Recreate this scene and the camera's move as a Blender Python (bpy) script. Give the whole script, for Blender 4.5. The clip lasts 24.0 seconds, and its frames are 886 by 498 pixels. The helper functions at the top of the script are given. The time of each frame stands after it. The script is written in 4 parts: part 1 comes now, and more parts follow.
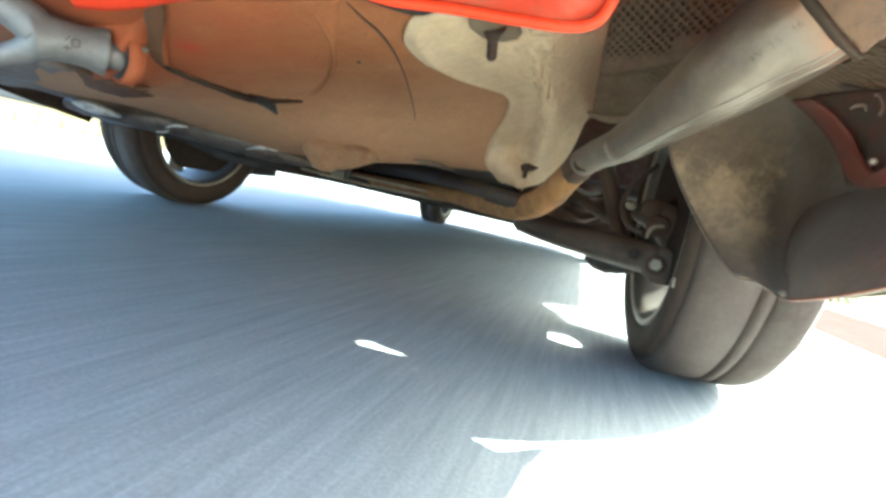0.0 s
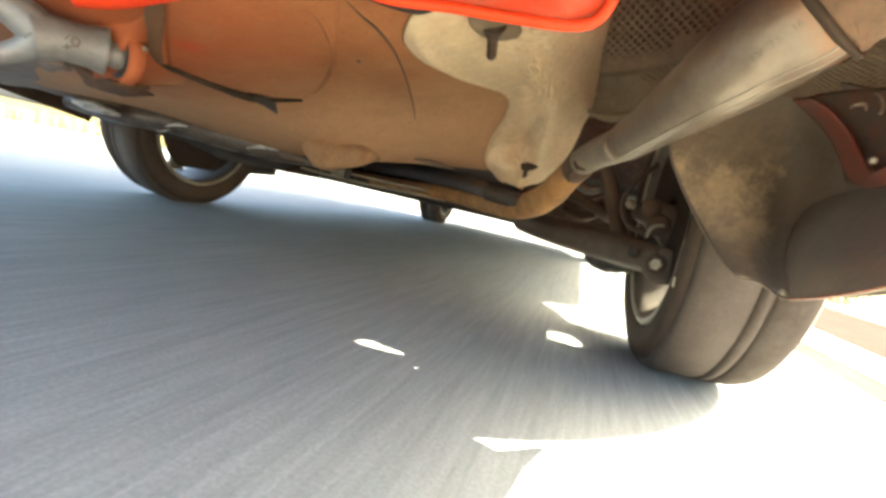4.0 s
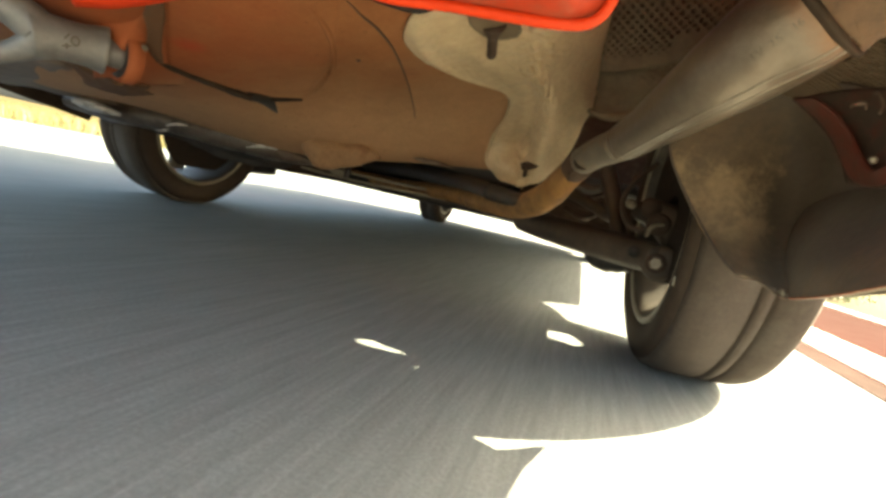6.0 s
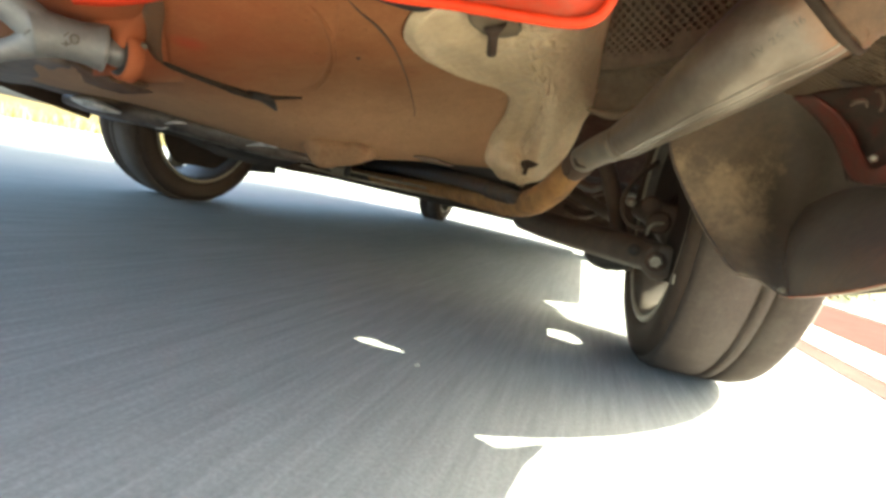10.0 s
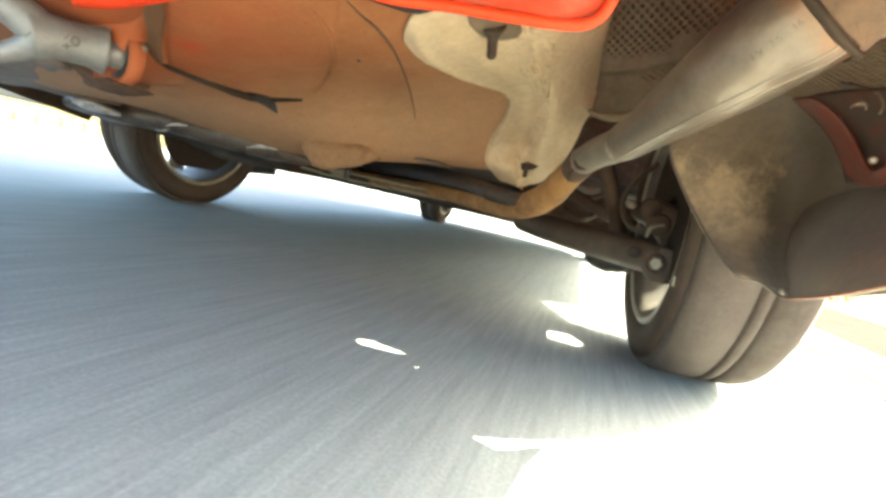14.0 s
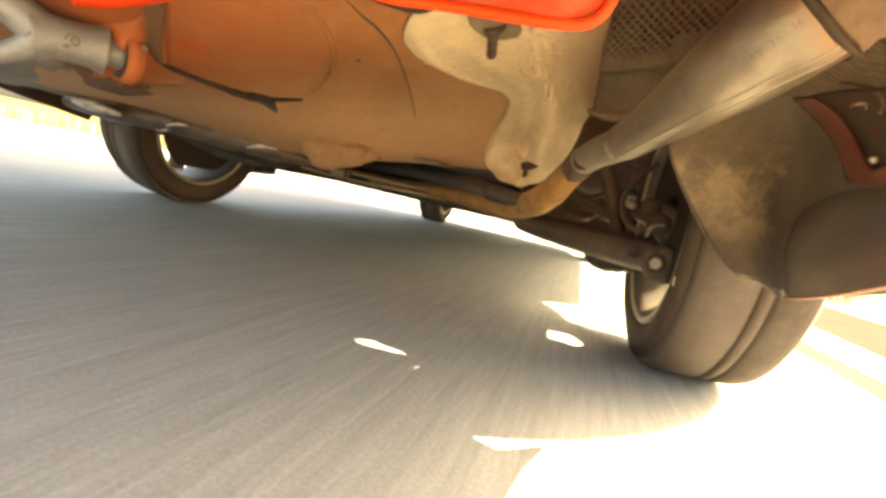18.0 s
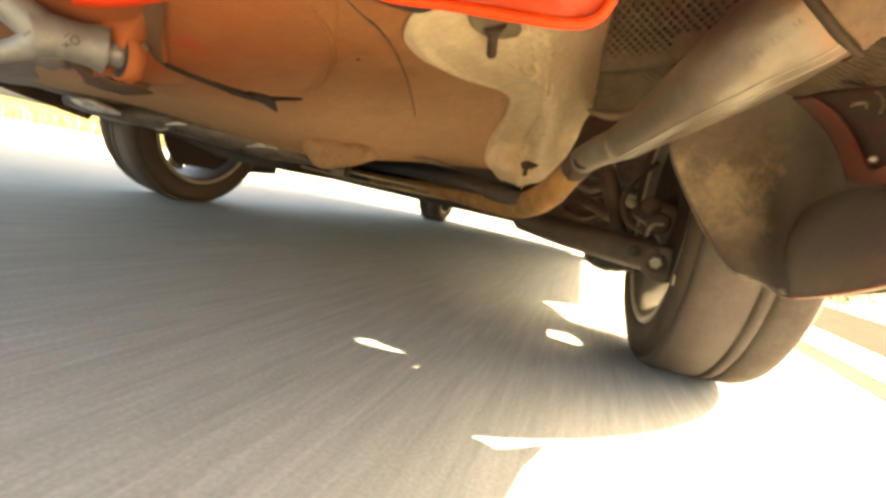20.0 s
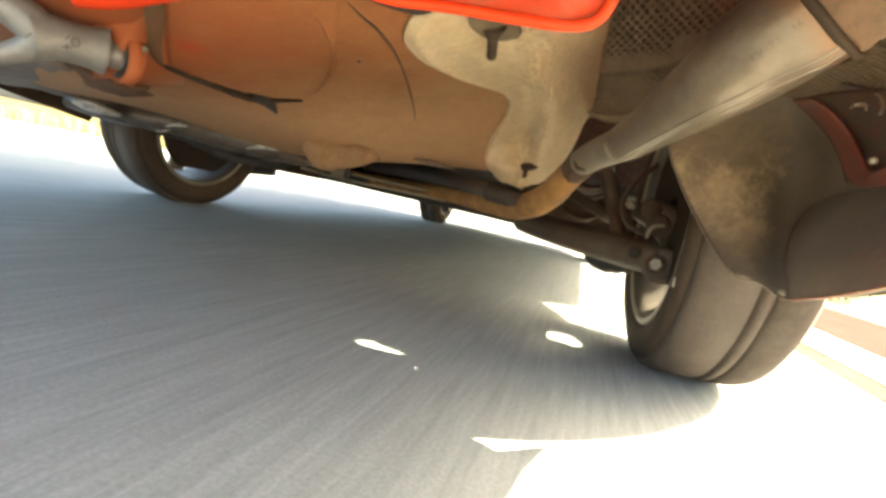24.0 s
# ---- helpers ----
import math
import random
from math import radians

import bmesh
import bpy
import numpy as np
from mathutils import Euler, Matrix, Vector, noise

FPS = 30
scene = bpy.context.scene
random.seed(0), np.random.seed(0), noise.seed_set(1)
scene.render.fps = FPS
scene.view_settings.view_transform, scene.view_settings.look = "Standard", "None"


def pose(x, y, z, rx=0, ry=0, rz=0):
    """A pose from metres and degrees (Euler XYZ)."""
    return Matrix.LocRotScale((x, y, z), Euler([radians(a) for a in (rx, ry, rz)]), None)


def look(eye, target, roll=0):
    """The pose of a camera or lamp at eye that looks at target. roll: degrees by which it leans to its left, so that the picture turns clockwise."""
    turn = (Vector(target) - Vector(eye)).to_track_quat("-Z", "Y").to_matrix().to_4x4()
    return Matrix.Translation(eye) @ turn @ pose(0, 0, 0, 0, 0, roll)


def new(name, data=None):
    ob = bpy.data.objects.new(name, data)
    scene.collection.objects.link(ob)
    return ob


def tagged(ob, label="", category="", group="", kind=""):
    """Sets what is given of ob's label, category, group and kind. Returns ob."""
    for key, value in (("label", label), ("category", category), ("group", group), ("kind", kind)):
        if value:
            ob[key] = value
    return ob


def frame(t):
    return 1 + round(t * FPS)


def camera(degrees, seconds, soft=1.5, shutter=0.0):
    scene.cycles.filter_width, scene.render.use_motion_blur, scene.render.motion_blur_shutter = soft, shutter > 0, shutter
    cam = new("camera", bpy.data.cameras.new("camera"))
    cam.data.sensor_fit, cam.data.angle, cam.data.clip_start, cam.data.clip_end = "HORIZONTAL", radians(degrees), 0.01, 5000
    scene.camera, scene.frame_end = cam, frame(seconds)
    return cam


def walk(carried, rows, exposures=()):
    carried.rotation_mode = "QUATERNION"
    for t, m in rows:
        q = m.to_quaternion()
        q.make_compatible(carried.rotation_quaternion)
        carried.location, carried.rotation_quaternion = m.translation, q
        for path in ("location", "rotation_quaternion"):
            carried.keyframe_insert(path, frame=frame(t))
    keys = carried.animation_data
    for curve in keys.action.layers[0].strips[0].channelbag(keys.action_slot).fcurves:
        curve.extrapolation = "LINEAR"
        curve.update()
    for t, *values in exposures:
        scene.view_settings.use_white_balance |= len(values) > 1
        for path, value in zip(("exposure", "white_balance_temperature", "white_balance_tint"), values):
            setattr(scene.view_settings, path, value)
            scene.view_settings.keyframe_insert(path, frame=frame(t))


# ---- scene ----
# Camera: hangs under the rear bumper of a parked-still car and looks forward and a little to the left.
cam = camera(90.2, 24.0, soft=3.2)
EYE, AIM, LEAN = Vector((0.559, -1.141, 0.237)), Vector((-0.011, 0.762, 0.004)), 12.78


def nod(degrees, turn=0.0):
    """The camera's pose with its view tipped up and turned left by small angles."""
    base = look(EYE, AIM, LEAN)
    return base @ pose(0, 0, 0, degrees, turn, 0)


WALK = [
    (0, 0.167, 0.000),
    (0.5, 0.055, 0.000),
    (1, 0.055, 0.000),
    (1.5, 0.055, 0.000),
    (2, 0.000, 0.000),
    (2.5, 0.055, 0.000),
    (4.5, 0.055, 0.000),
    (5, 0.000, 0.000),
    (5.5, -0.028, 0.000),
    (6, -0.028, 0.000),
    (6.5, -0.055, 0.000),
    (7, 0.000, 0.000),
    (7.5, 0.000, 0.000),
    (8, 0.028, 0.000),
    (8.5, 0.083, 0.000),
    (9, 0.055, 0.000),
    (9.5, 0.028, 0.000),
    (10, -0.253, 0.000),
    (10.5, -0.167, 0.000),
    (12.5, 0.083, 0.000),
    (13, 0.139, 0.000),
    (13.5, -0.112, 0.000),
    (14, 0.000, 0.000),
    (14.5, -0.141, 0.000),
    (15, -0.084, 0.000),
    (15.5, 0.083, 0.000),
    (16, -0.112, 0.000),
    (16.5, -0.337, 0.000),
    (17, 0.000, 0.000),
    (17.5, -0.028, 0.000),
    (18, -0.028, 0.000),
    (18.5, -0.110, 0.000),
    (20.5, -0.139, 0.000),
    (21, -0.281, 0.000),
    (21.5, -0.055, 0.000),
    (22, 0.392, 0.000),
    (22.5, 0.139, 0.000),
    (23, 0.310, 0.000),
    (23.5, 0.083, 0.000),
    (24, 0.083, 0.000),
]
LIGHT = [
    (0.0, 4.35, 5440, -10),
    (1.0, 4.70, 6030, -2),
    (2.0, 4.85, 6930, -2),
    (5.0, 3.80, 7150, -2),
    (6.0, 3.40, 7840, -5),
    (7.0, 3.60, 7730, -5),
    (8.0, 3.90, 7170, -5),
    (9.0, 3.70, 7030, -5),
    (10.0, 3.88, 6700, -5),
    (13.0, 4.25, 6330, -7),
    (14.0, 4.55, 6640, -8),
    (15.0, 4.25, 6150, -7),
    (16.0, 4.18, 6620, -6),
    (17.0, 4.30, 8950, 1),
    (18.0, 4.40, 11010, 5),
    (21.0, 4.20, 9610, 1),
    (22.0, 4.35, 8600, -2),
    (23.0, 4.25, 7290, -2),
    (24.0, 4.20, 7690, -2),
]
walk(cam, [(t, nod(a, b)) for t, a, b in WALK], LIGHT)

# ---- light ----
SHIFT = Vector((-1.09, -0.79, -1.0))
world = bpy.data.worlds.new("world")
scene.world = world
world.use_nodes = True
wn = world.node_tree
sky = wn.nodes.new("ShaderNodeTexSky")
sky.sky_type = "NISHITA"
sky.sun_disc = False
sky.sun_elevation = math.atan2(1.0, math.hypot(1.09, 0.79))
sky.sun_rotation = math.atan2(1.09, 0.79)
sky.dust_density = 5.0
sky.air_density = 0.7
bg = wn.nodes["Background"]
bg.inputs[1].default_value = 0.1
wn.links.new(sky.outputs[0], bg.inputs[0])
sun = new("sun", bpy.data.lights.new("sun", "SUN"))
sun.data.energy, sun.data.angle, sun.data.color = 4.2, radians(0.55), (1.0, 0.93, 0.82)
sun.matrix_world = Matrix.Translation((4, 3, 6)) @ SHIFT.to_track_quat("-Z", "Y").to_matrix().to_4x4()

# ---- materials ----


class Nodes:
    """A material's node tree, with short calls to add nodes and links."""

    def __init__(self, name):
        self.m = bpy.data.materials.new(name)
        self.m.use_nodes = True
        self.t = self.m.node_tree
        self.p = self.t.nodes["Principled BSDF"]
        self.co = self.add("ShaderNodeTexCoord").outputs["Object"]

    def add(self, kind, **values):
        n = self.t.nodes.new(kind)
        for k, v in values.items():
            n.inputs[k.replace("_", " ")].default_value = v
        return n

    def link(self, a, b):
        self.t.links.new(a, b)

    def mapped(self, scale):
        n = self.add("ShaderNodeMapping")
        n.inputs["Scale"].default_value = scale
        self.link(self.co, n.inputs["Vector"])
        return n.outputs[0]

    def noise(self, scale, detail=6.0, rough=0.6, at=None):
        n = self.add("ShaderNodeTexNoise", Scale=scale, Detail=detail, Roughness=rough)
        self.link(at or self.co, n.inputs["Vector"])
        return n.outputs["Fac"]

    def ramp(self, fac, *stops):
        n = self.add("ShaderNodeValToRGB")
        e = n.color_ramp.elements
        while len(e) < len(stops):
            e.new(0.5)
        for k, (p, c) in enumerate(stops):
            e[k].position = p
            e[k].color = (*c, 1) if isinstance(c, tuple) else (c, c, c, 1)
        self.link(fac, n.inputs[0])
        return n.outputs[0]

    def mix(self, fac, a, b, how="MIX"):
        n = self.add("ShaderNodeMix")
        n.data_type, n.blend_type = "RGBA", how
        for s, v in ((0, fac), (6, a), (7, b)):
            if isinstance(v, (int, float)):
                n.inputs[s].default_value = v if s == 0 else (v, v, v, 1)
            elif isinstance(v, tuple):
                n.inputs[s].default_value = (*v, 1)
            else:
                self.link(v, n.inputs[s])
        return n.outputs[2]

    def math(self, op, a, b=0.0, clamp=False):
        n = self.add("ShaderNodeMath")
        n.operation, n.use_clamp = op, clamp
        for k, v in enumerate((a, b)):
            if isinstance(v, (int, float)):
                n.inputs[k].default_value = v
            else:
                self.link(v, n.inputs[k])
        return n.outputs[0]

    def done(self, color, rough=0.6, metal=0.0, height=None, bump=0.2, size=0.002):
        for key, v in (("Base Color", color), ("Roughness", rough), ("Metallic", metal)):
            if isinstance(v, tuple):
                self.p.inputs[key].default_value = (*v, 1)
            elif isinstance(v, (int, float)):
                self.p.inputs[key].default_value = v
            else:
                self.link(v, self.p.inputs[key])
        if height is not None:
            b = self.add("ShaderNodeBump", Strength=bump, Distance=size)
            self.link(height, b.inputs["Height"])
            self.link(b.outputs[0], self.p.inputs["Normal"])
        return self.m


def worn(name, a, b, rough=0.6, metal=0.0, scale=9.0, fine=140.0, bump=0.25, grime=None, grime_at=(0.5, 0.75), spec=0.5):
    """A surface whose colour wanders from a to b at two scales, with optional grime over it in patches."""
    n = Nodes(name)
    big, small = n.noise(scale), n.noise(fine, 4.0)
    c = n.mix(n.ramp(big, (0.3, 0.0), (0.7, 1.0)), a, b)
    c = n.mix(0.5, c, n.ramp(small, (0.25, 0.35), (0.75, 0.65)), "OVERLAY")
    r = n.math("ADD", rough - 0.08, n.math("MULTIPLY", small, 0.16))
    if grime:
        k = n.ramp(n.noise(scale * 2.3, 8.0, 0.7), (grime_at[0], 0.0), (grime_at[1], 1.0))
        c = n.mix(k, c, grime)
        r = n.math("MAXIMUM", r, n.math("MULTIPLY", k, 0.8))
    n.p.inputs["Specular IOR Level"].default_value = spec
    return n.done(c, r, metal, small, bump)


def asphalt():
    n = Nodes("asphalt")
    streak = n.noise(1.0, 5.0, 0.7, n.mapped((55.0, 2.2, 1.0)))
    fine = n.noise(1.0, 4.0, 0.6, n.mapped((150.0, 9.0, 1.0)))
    chips = n.noise(210.0, 3.0, 0.6)
    patch = n.noise(0.8, 4.0, 0.5)
    c = n.mix(n.ramp(patch, (0.35, 0.0), (0.65, 1.0)), (0.168, 0.176, 0.168), (0.203, 0.209, 0.198))
    c = n.mix(0.42, c, n.ramp(streak, (0.3, 0.33), (0.7, 0.67)), "OVERLAY")
    c = n.mix(0.26, c, n.ramp(fine, (0.3, 0.3), (0.7, 0.7)), "OVERLAY")
    c = n.mix(0.25, c, n.ramp(chips, (0.3, 0.2), (0.75, 0.8)), "OVERLAY")
    return n.done(c, 0.85, 0.0, n.math("ADD", chips, fine), 0.22, 0.003)


def dusty_paint():
    """Red body paint under road dust; the dust is thin round the towing-eye socket and in one rubbed spot. Its tone
    also carries painted shade and brightening.
    """
    n = Nodes("dusty_red_paint")
    geo = n.add("ShaderNodeNewGeometry").outputs["Position"]

    def reach(place):
        away = n.add("ShaderNodeVectorMath")
        away.operation = "DISTANCE"
        n.link(geo, away.inputs[0])
        away.inputs[1].default_value = place
        return away.outputs["Value"]

    near = reach((0.022, -0.768, 0.306))
    wander = n.math("MULTIPLY", n.math("SUBTRACT", n.noise(9.0, 8.0, 0.7), 0.5), 0.3)
    dust = n.ramp(n.math("ADD", near, wander), (0.05, 0.55), (0.13, 0.64), (0.25, 0.82), (0.5, 1.0))
    rub = n.ramp(n.math("ADD", reach((0.057, -0.709, 0.345)), n.math("MULTIPLY", wander, 0.12)), (0.004, 0.2), (0.026, 1.0))
    # Second spot thins the dust to paint in a salmon glint.
    rub = n.math("MULTIPLY", rub, n.ramp(n.math("ADD", reach((0.101, 0.095, 0.335)), n.math("MULTIPLY", wander, 0.2)), (0.01, 0.6), (0.045, 1.0)))
    dust = n.math("MULTIPLY", dust, rub)
    speck = n.noise(160.0, 4.0)
    dirt = n.mix(n.ramp(n.noise(4.0, 7.0, 0.65), (0.3, 0.0), (0.7, 1.0)), (0.22, 0.086, 0.034), (0.35, 0.165, 0.07))
    # Darkens the dirt near the socket, painting in shade below the bumper.
    thick = n.ramp(n.math("ADD", near, n.math("MULTIPLY", n.noise(3.0, 5.0), 0.3)), (0.25, 0.0), (0.7, 1.0))
    dirt = n.mix(thick, n.mix(0.15, dirt, (0.1, 0.045, 0.018)), dirt)
    axes = n.add("ShaderNodeSeparateXYZ")
    n.link(geo, axes.inputs[0])
    # Low and far dust is paled, making up for weaker light there.
    low = n.math("MULTIPLY", n.math("SUBTRACT", 0.36, n.math("MAXIMUM", axes.outputs["Z"], 0.32)), 2.0)
    pale = n.ramp(n.math("ADD", n.math("ADD", near, low), n.math("MULTIPLY", wander, 0.6)), (0.2, 0.0), (0.55, 0.85))
    dirt = n.mix(pale, dirt, (0.51, 0.287, 0.153))
    dirt = n.mix(0.4, dirt, n.ramp(n.noise(26.0, 6.0, 0.7), (0.3, 0.4), (0.7, 0.6)), "OVERLAY")
    dirt = n.mix(0.35, dirt, n.ramp(speck, (0.3, 0.38), (0.7, 0.62)), "OVERLAY")
    dirt = n.mix(n.ramp(n.noise(75.0, 3.0, 0.6), (0.68, 0.0), (0.74, 0.6)), dirt, (0.08, 0.045, 0.025))
    c = n.mix(dust, (0.35, 0.04, 0.012), dirt)
    n.p.inputs["Specular IOR Level"].default_value = 0.12
    return n.done(c, n.ramp(dust, (0.0, 0.55), (1.0, 0.8)), 0.0, speck, 0.1)


def dusty_liner():
    """Dark plastic with tan road dust, caked where the wheel throws it; painted lighter and greyer towards the bumper
    to offset weak light there.
    """
    n = Nodes("dusty_grey_liner")
    axes = n.add("ShaderNodeSeparateXYZ")
    n.link(n.add("ShaderNodeNewGeometry").outputs["Position"], axes.inputs[0])
    ragged = n.math("SUBTRACT", n.noise(26.0, 9.0, 0.75), 0.5)
    fine = n.math("SUBTRACT", n.noise(95.0, 6.0, 0.7), 0.5)
    # caked dust ends in a ragged line along the arch, and thins out upwards
    edge = n.ramp(n.math("ADD", axes.outputs["X"], n.math("MULTIPLY", ragged, 0.07)), (0.748, 1.0), (0.766, 0.55), (0.778, 0.0))
    thin = n.ramp(n.math("ADD", axes.outputs["Z"], n.math("MULTIPLY", ragged, 0.16)), (0.245, 0.45), (0.275, 1.0), (0.335, 0.9), (0.365, 0.35), (0.42, 0.15))
    flaked = n.ramp(n.math("ADD", n.math("ADD", ragged, 0.5), n.math("MULTIPLY", fine, 0.5)), (0.36, 1.0), (0.48, 0.85), (0.6, 0.5))
    cake = n.math("MULTIPLY", n.math("MULTIPLY", edge, thin), flaked)
    grain = n.noise(110.0, 4.0)
    # Colour is lifted on the bumper side, which gets less light.
    side = n.ramp(n.math("SUBTRACT", n.math("MULTIPLY", ragged, 0.06), axes.outputs["Y"]), (0.48, 0.0), (0.56, 1.0))
    clean = n.mix(side, (0.068, 0.047, 0.031), (0.14, 0.113, 0.089))
    c = n.mix(cake, clean, n.mix(n.noise(22.0, 5.0, 0.7), (0.33, 0.228, 0.132), (0.235, 0.157, 0.09)))
    c = n.mix(0.4, c, n.ramp(grain, (0.25, 0.35), (0.75, 0.65)), "OVERLAY")
    n.p.inputs["Specular IOR Level"].default_value = 0.14
    return n.done(c, n.ramp(cake, (0.0, 0.55), (1.0, 0.8)), 0.0, grain, 0.15)


def burnt_pipe():
    """Dull stainless steel with a burnt orange-brown zone beside the weld at its wide end."""
    n = Nodes("burnt_stainless_pipe")
    big, small = n.noise(9.0), n.noise(120.0, 4.0)
    c = n.mix(n.ramp(big, (0.3, 0.0), (0.7, 1.0)), (0.125, 0.092, 0.063), (0.2, 0.153, 0.11))
    c = n.mix(n.ramp(n.noise(21.0, 8.0, 0.7), (0.46, 0.0), (0.84, 0.9)), c, (0.11, 0.072, 0.044))
    c = n.mix(0.45, c, n.ramp(small, (0.25, 0.35), (0.75, 0.65)), "OVERLAY")
    along = n.add("ShaderNodeVectorMath")
    along.operation = "DOT_PRODUCT"
    n.link(n.add("ShaderNodeNewGeometry").outputs["Position"], along.inputs[0])
    along.inputs[1].default_value = (0.6, -0.444, 0.667)
    at = n.math("ADD", n.math("SUBTRACT", along.outputs["Value"], 1.0256), n.math("MULTIPLY", n.math("SUBTRACT", n.noise(45.0, 6.0, 0.7), 0.5), 0.03))
    burn = n.ramp(n.math("ADD", n.math("MULTIPLY", at, 20.0), 0.5), (0.05, 0.0), (0.36, 0.75), (0.5, 1.0))
    c = n.mix(burn, c, n.mix(n.noise(60.0, 5.0), (0.2, 0.085, 0.03), (0.14, 0.066, 0.03)))
    n.p.inputs["Specular IOR Level"].default_value = 0.5
    return n.done(c, n.math("ADD", 0.26, n.math("MULTIPLY", small, 0.14)), 0.4, small, 0.35)


def leaves(name, a, b):
    n = Nodes(name)
    info = n.add("ShaderNodeNewGeometry").outputs["Random Per Island"]
    return n.done(n.mix(info, a, b), 0.6)


ROAD = asphalt()
PIPE_STEEL = burnt_pipe()
BACKPLATE = worn("dark_brake_backplate", (0.022, 0.015, 0.011), (0.034, 0.023, 0.016), 0.8, 0.1, 14.0, 120.0, 0.4, (0.05, 0.031, 0.02), (0.5, 0.75), 0.2)
# Pale colour paints in the sky's sheen on the beam.
SHEEN = worn("grey_painted_sheen", (0.52, 0.505, 0.485), (0.64, 0.625, 0.605), 0.34, 0.35, 16.0, 90.0, 0.3, (0.09, 0.075, 0.062), (0.45, 0.75))
TRAY = worn("grey_brown_tray", (0.17, 0.115, 0.08), (0.23, 0.165, 0.12), 0.65, 0.1, 10.0, 90.0, 0.2, (0.1, 0.07, 0.05), (0.5, 0.8), 0.3)
BELLY = worn("brown_dusty_metal", (0.27, 0.15, 0.08), (0.34, 0.2, 0.11), 0.75, 0.0, 12.0, 120.0, 0.15, (0.2, 0.105, 0.055), (0.5, 0.8), 0.1)
TAN = worn("tan_dirty_muffler", (0.1, 0.056, 0.031), (0.145, 0.087, 0.05), 0.7, 0.1, 14.0, 120.0, 0.4, (0.07, 0.042, 0.027), (0.5, 0.72), 0.2)
DIRTY_RED = worn("dirty_dull_red", (0.08, 0.02, 0.012), (0.06, 0.026, 0.017), 0.65, 0.0, 26.0, 120.0, 0.3, (0.045, 0.03, 0.021), (0.38, 0.56), 0.2)
EDGE_RED = worn("dusty_red_edge", (0.2, 0.05, 0.025), (0.16, 0.07, 0.04), 0.6, 0.0, 30.0, 120.0, 0.2, (0.28, 0.17, 0.1), (0.5, 0.75), 0.2)
DUSTY = dusty_paint()
RED = worn("red_bumper_paint", (0.64, 0.042, 0.01), (0.55, 0.038, 0.01), 0.5, 0.0, 6.0, 90.0, 0.1, (0.42, 0.09, 0.04), (0.55, 0.85), 0.15)
LIP_RED = worn("scuffed_red_lip", (0.32, 0.032, 0.014), (0.4, 0.04, 0.015), 0.5, 0.0, 12.0, 90.0, 0.15, (0.27, 0.09, 0.05), (0.48, 0.74), 0.2)
BODY_RED = worn("red_car_paint", (0.6, 0.03, 0.012), (0.55, 0.03, 0.012), 0.28, 0.0, 3.0, 60.0, 0.03)
FOIL = worn("dusty_aluminium_shield", (0.58, 0.412, 0.236), (0.7, 0.52, 0.322), 0.55, 0.15, 8.0, 70.0, 0.25, (0.47, 0.355, 0.228), (0.5, 0.85))
MESH_FOIL = worn("embossed_shield", (0.16, 0.112, 0.065), (0.21, 0.15, 0.09), 0.6, 0.2, 9.0, 90.0, 0.2, (0.125, 0.083, 0.048))
STEEL = worn("stainless_pipe", (0.155, 0.117, 0.08), (0.242, 0.195, 0.14), 0.38, 0.4, 9.0, 120.0, 0.4, (0.1, 0.068, 0.044), (0.44, 0.84))
MUFFLER = worn("brown_muffler_steel", (0.03, 0.018, 0.011), (0.05, 0.032, 0.02), 0.75, 0.1, 14.0, 120.0, 0.4, (0.075, 0.043, 0.026), (0.5, 0.72), 0.2)
DULL_RED = worn("dull_dusty_red", (0.105, 0.019, 0.01), (0.07, 0.017, 0.01), 0.6, 0.0, 14.0, 90.0, 0.2, (0.05, 0.027, 0.018), (0.42, 0.66), 0.25)
FLANGE = worn("brown_dirty_flange", (0.05, 0.03, 0.02), (0.07, 0.04, 0.027), 0.75, 0.0, 16.0, 120.0, 0.4, (0.1, 0.07, 0.048), (0.5, 0.7), 0.2)
RUST = worn("rusty_pipe", (0.27, 0.12, 0.035), (0.44, 0.22, 0.07), 0.7, 0.2, 14.0, 160.0, 0.5, (0.12, 0.065, 0.032), (0.42, 0.8))
CAST = worn("grey_towing_eye_steel", (0.175, 0.158, 0.14), (0.215, 0.197, 0.177), 0.5, 0.3, 9.0, 130.0, 0.3, (0.14, 0.125, 0.11), (0.55, 0.85))
BLACK = worn("black_underbody", (0.016, 0.012, 0.0095), (0.034, 0.025, 0.019), 0.65, 0.0, 12.0, 120.0, 0.5, (0.075, 0.05, 0.03), (0.55, 0.85))
GLOSS = worn("shiny_grey_brown_coating", (0.1, 0.075, 0.057), (0.15, 0.115, 0.09), 0.35, 0.2, 9.0, 60.0, 0.3, (0.05, 0.037, 0.028), (0.45, 0.7))
RUBBER = worn("black_rubber_hose", (0.03, 0.024, 0.02), (0.044, 0.036, 0.03), 0.55, 0.0, 14.0, 120.0, 0.3, (0.08, 0.048, 0.028), (0.42, 0.64))
LINER = dusty_liner()
ARM = worn("grimy_suspension_steel", (0.06, 0.041, 0.029), (0.092, 0.066, 0.048), 0.6, 0.3, 11.0, 140.0, 0.5, (0.13, 0.085, 0.052), (0.5, 0.8))
ZINC = worn("zinc_bolt", (0.13, 0.105, 0.075), (0.18, 0.145, 0.105), 0.55, 0.3, 30.0, 200.0, 0.3, (0.2, 0.13, 0.07))
BOLT = worn("pale_bolt_steel", (0.19, 0.155, 0.11), (0.25, 0.21, 0.15), 0.5, 0.3, 40.0, 200.0, 0.3, (0.14, 0.09, 0.05))
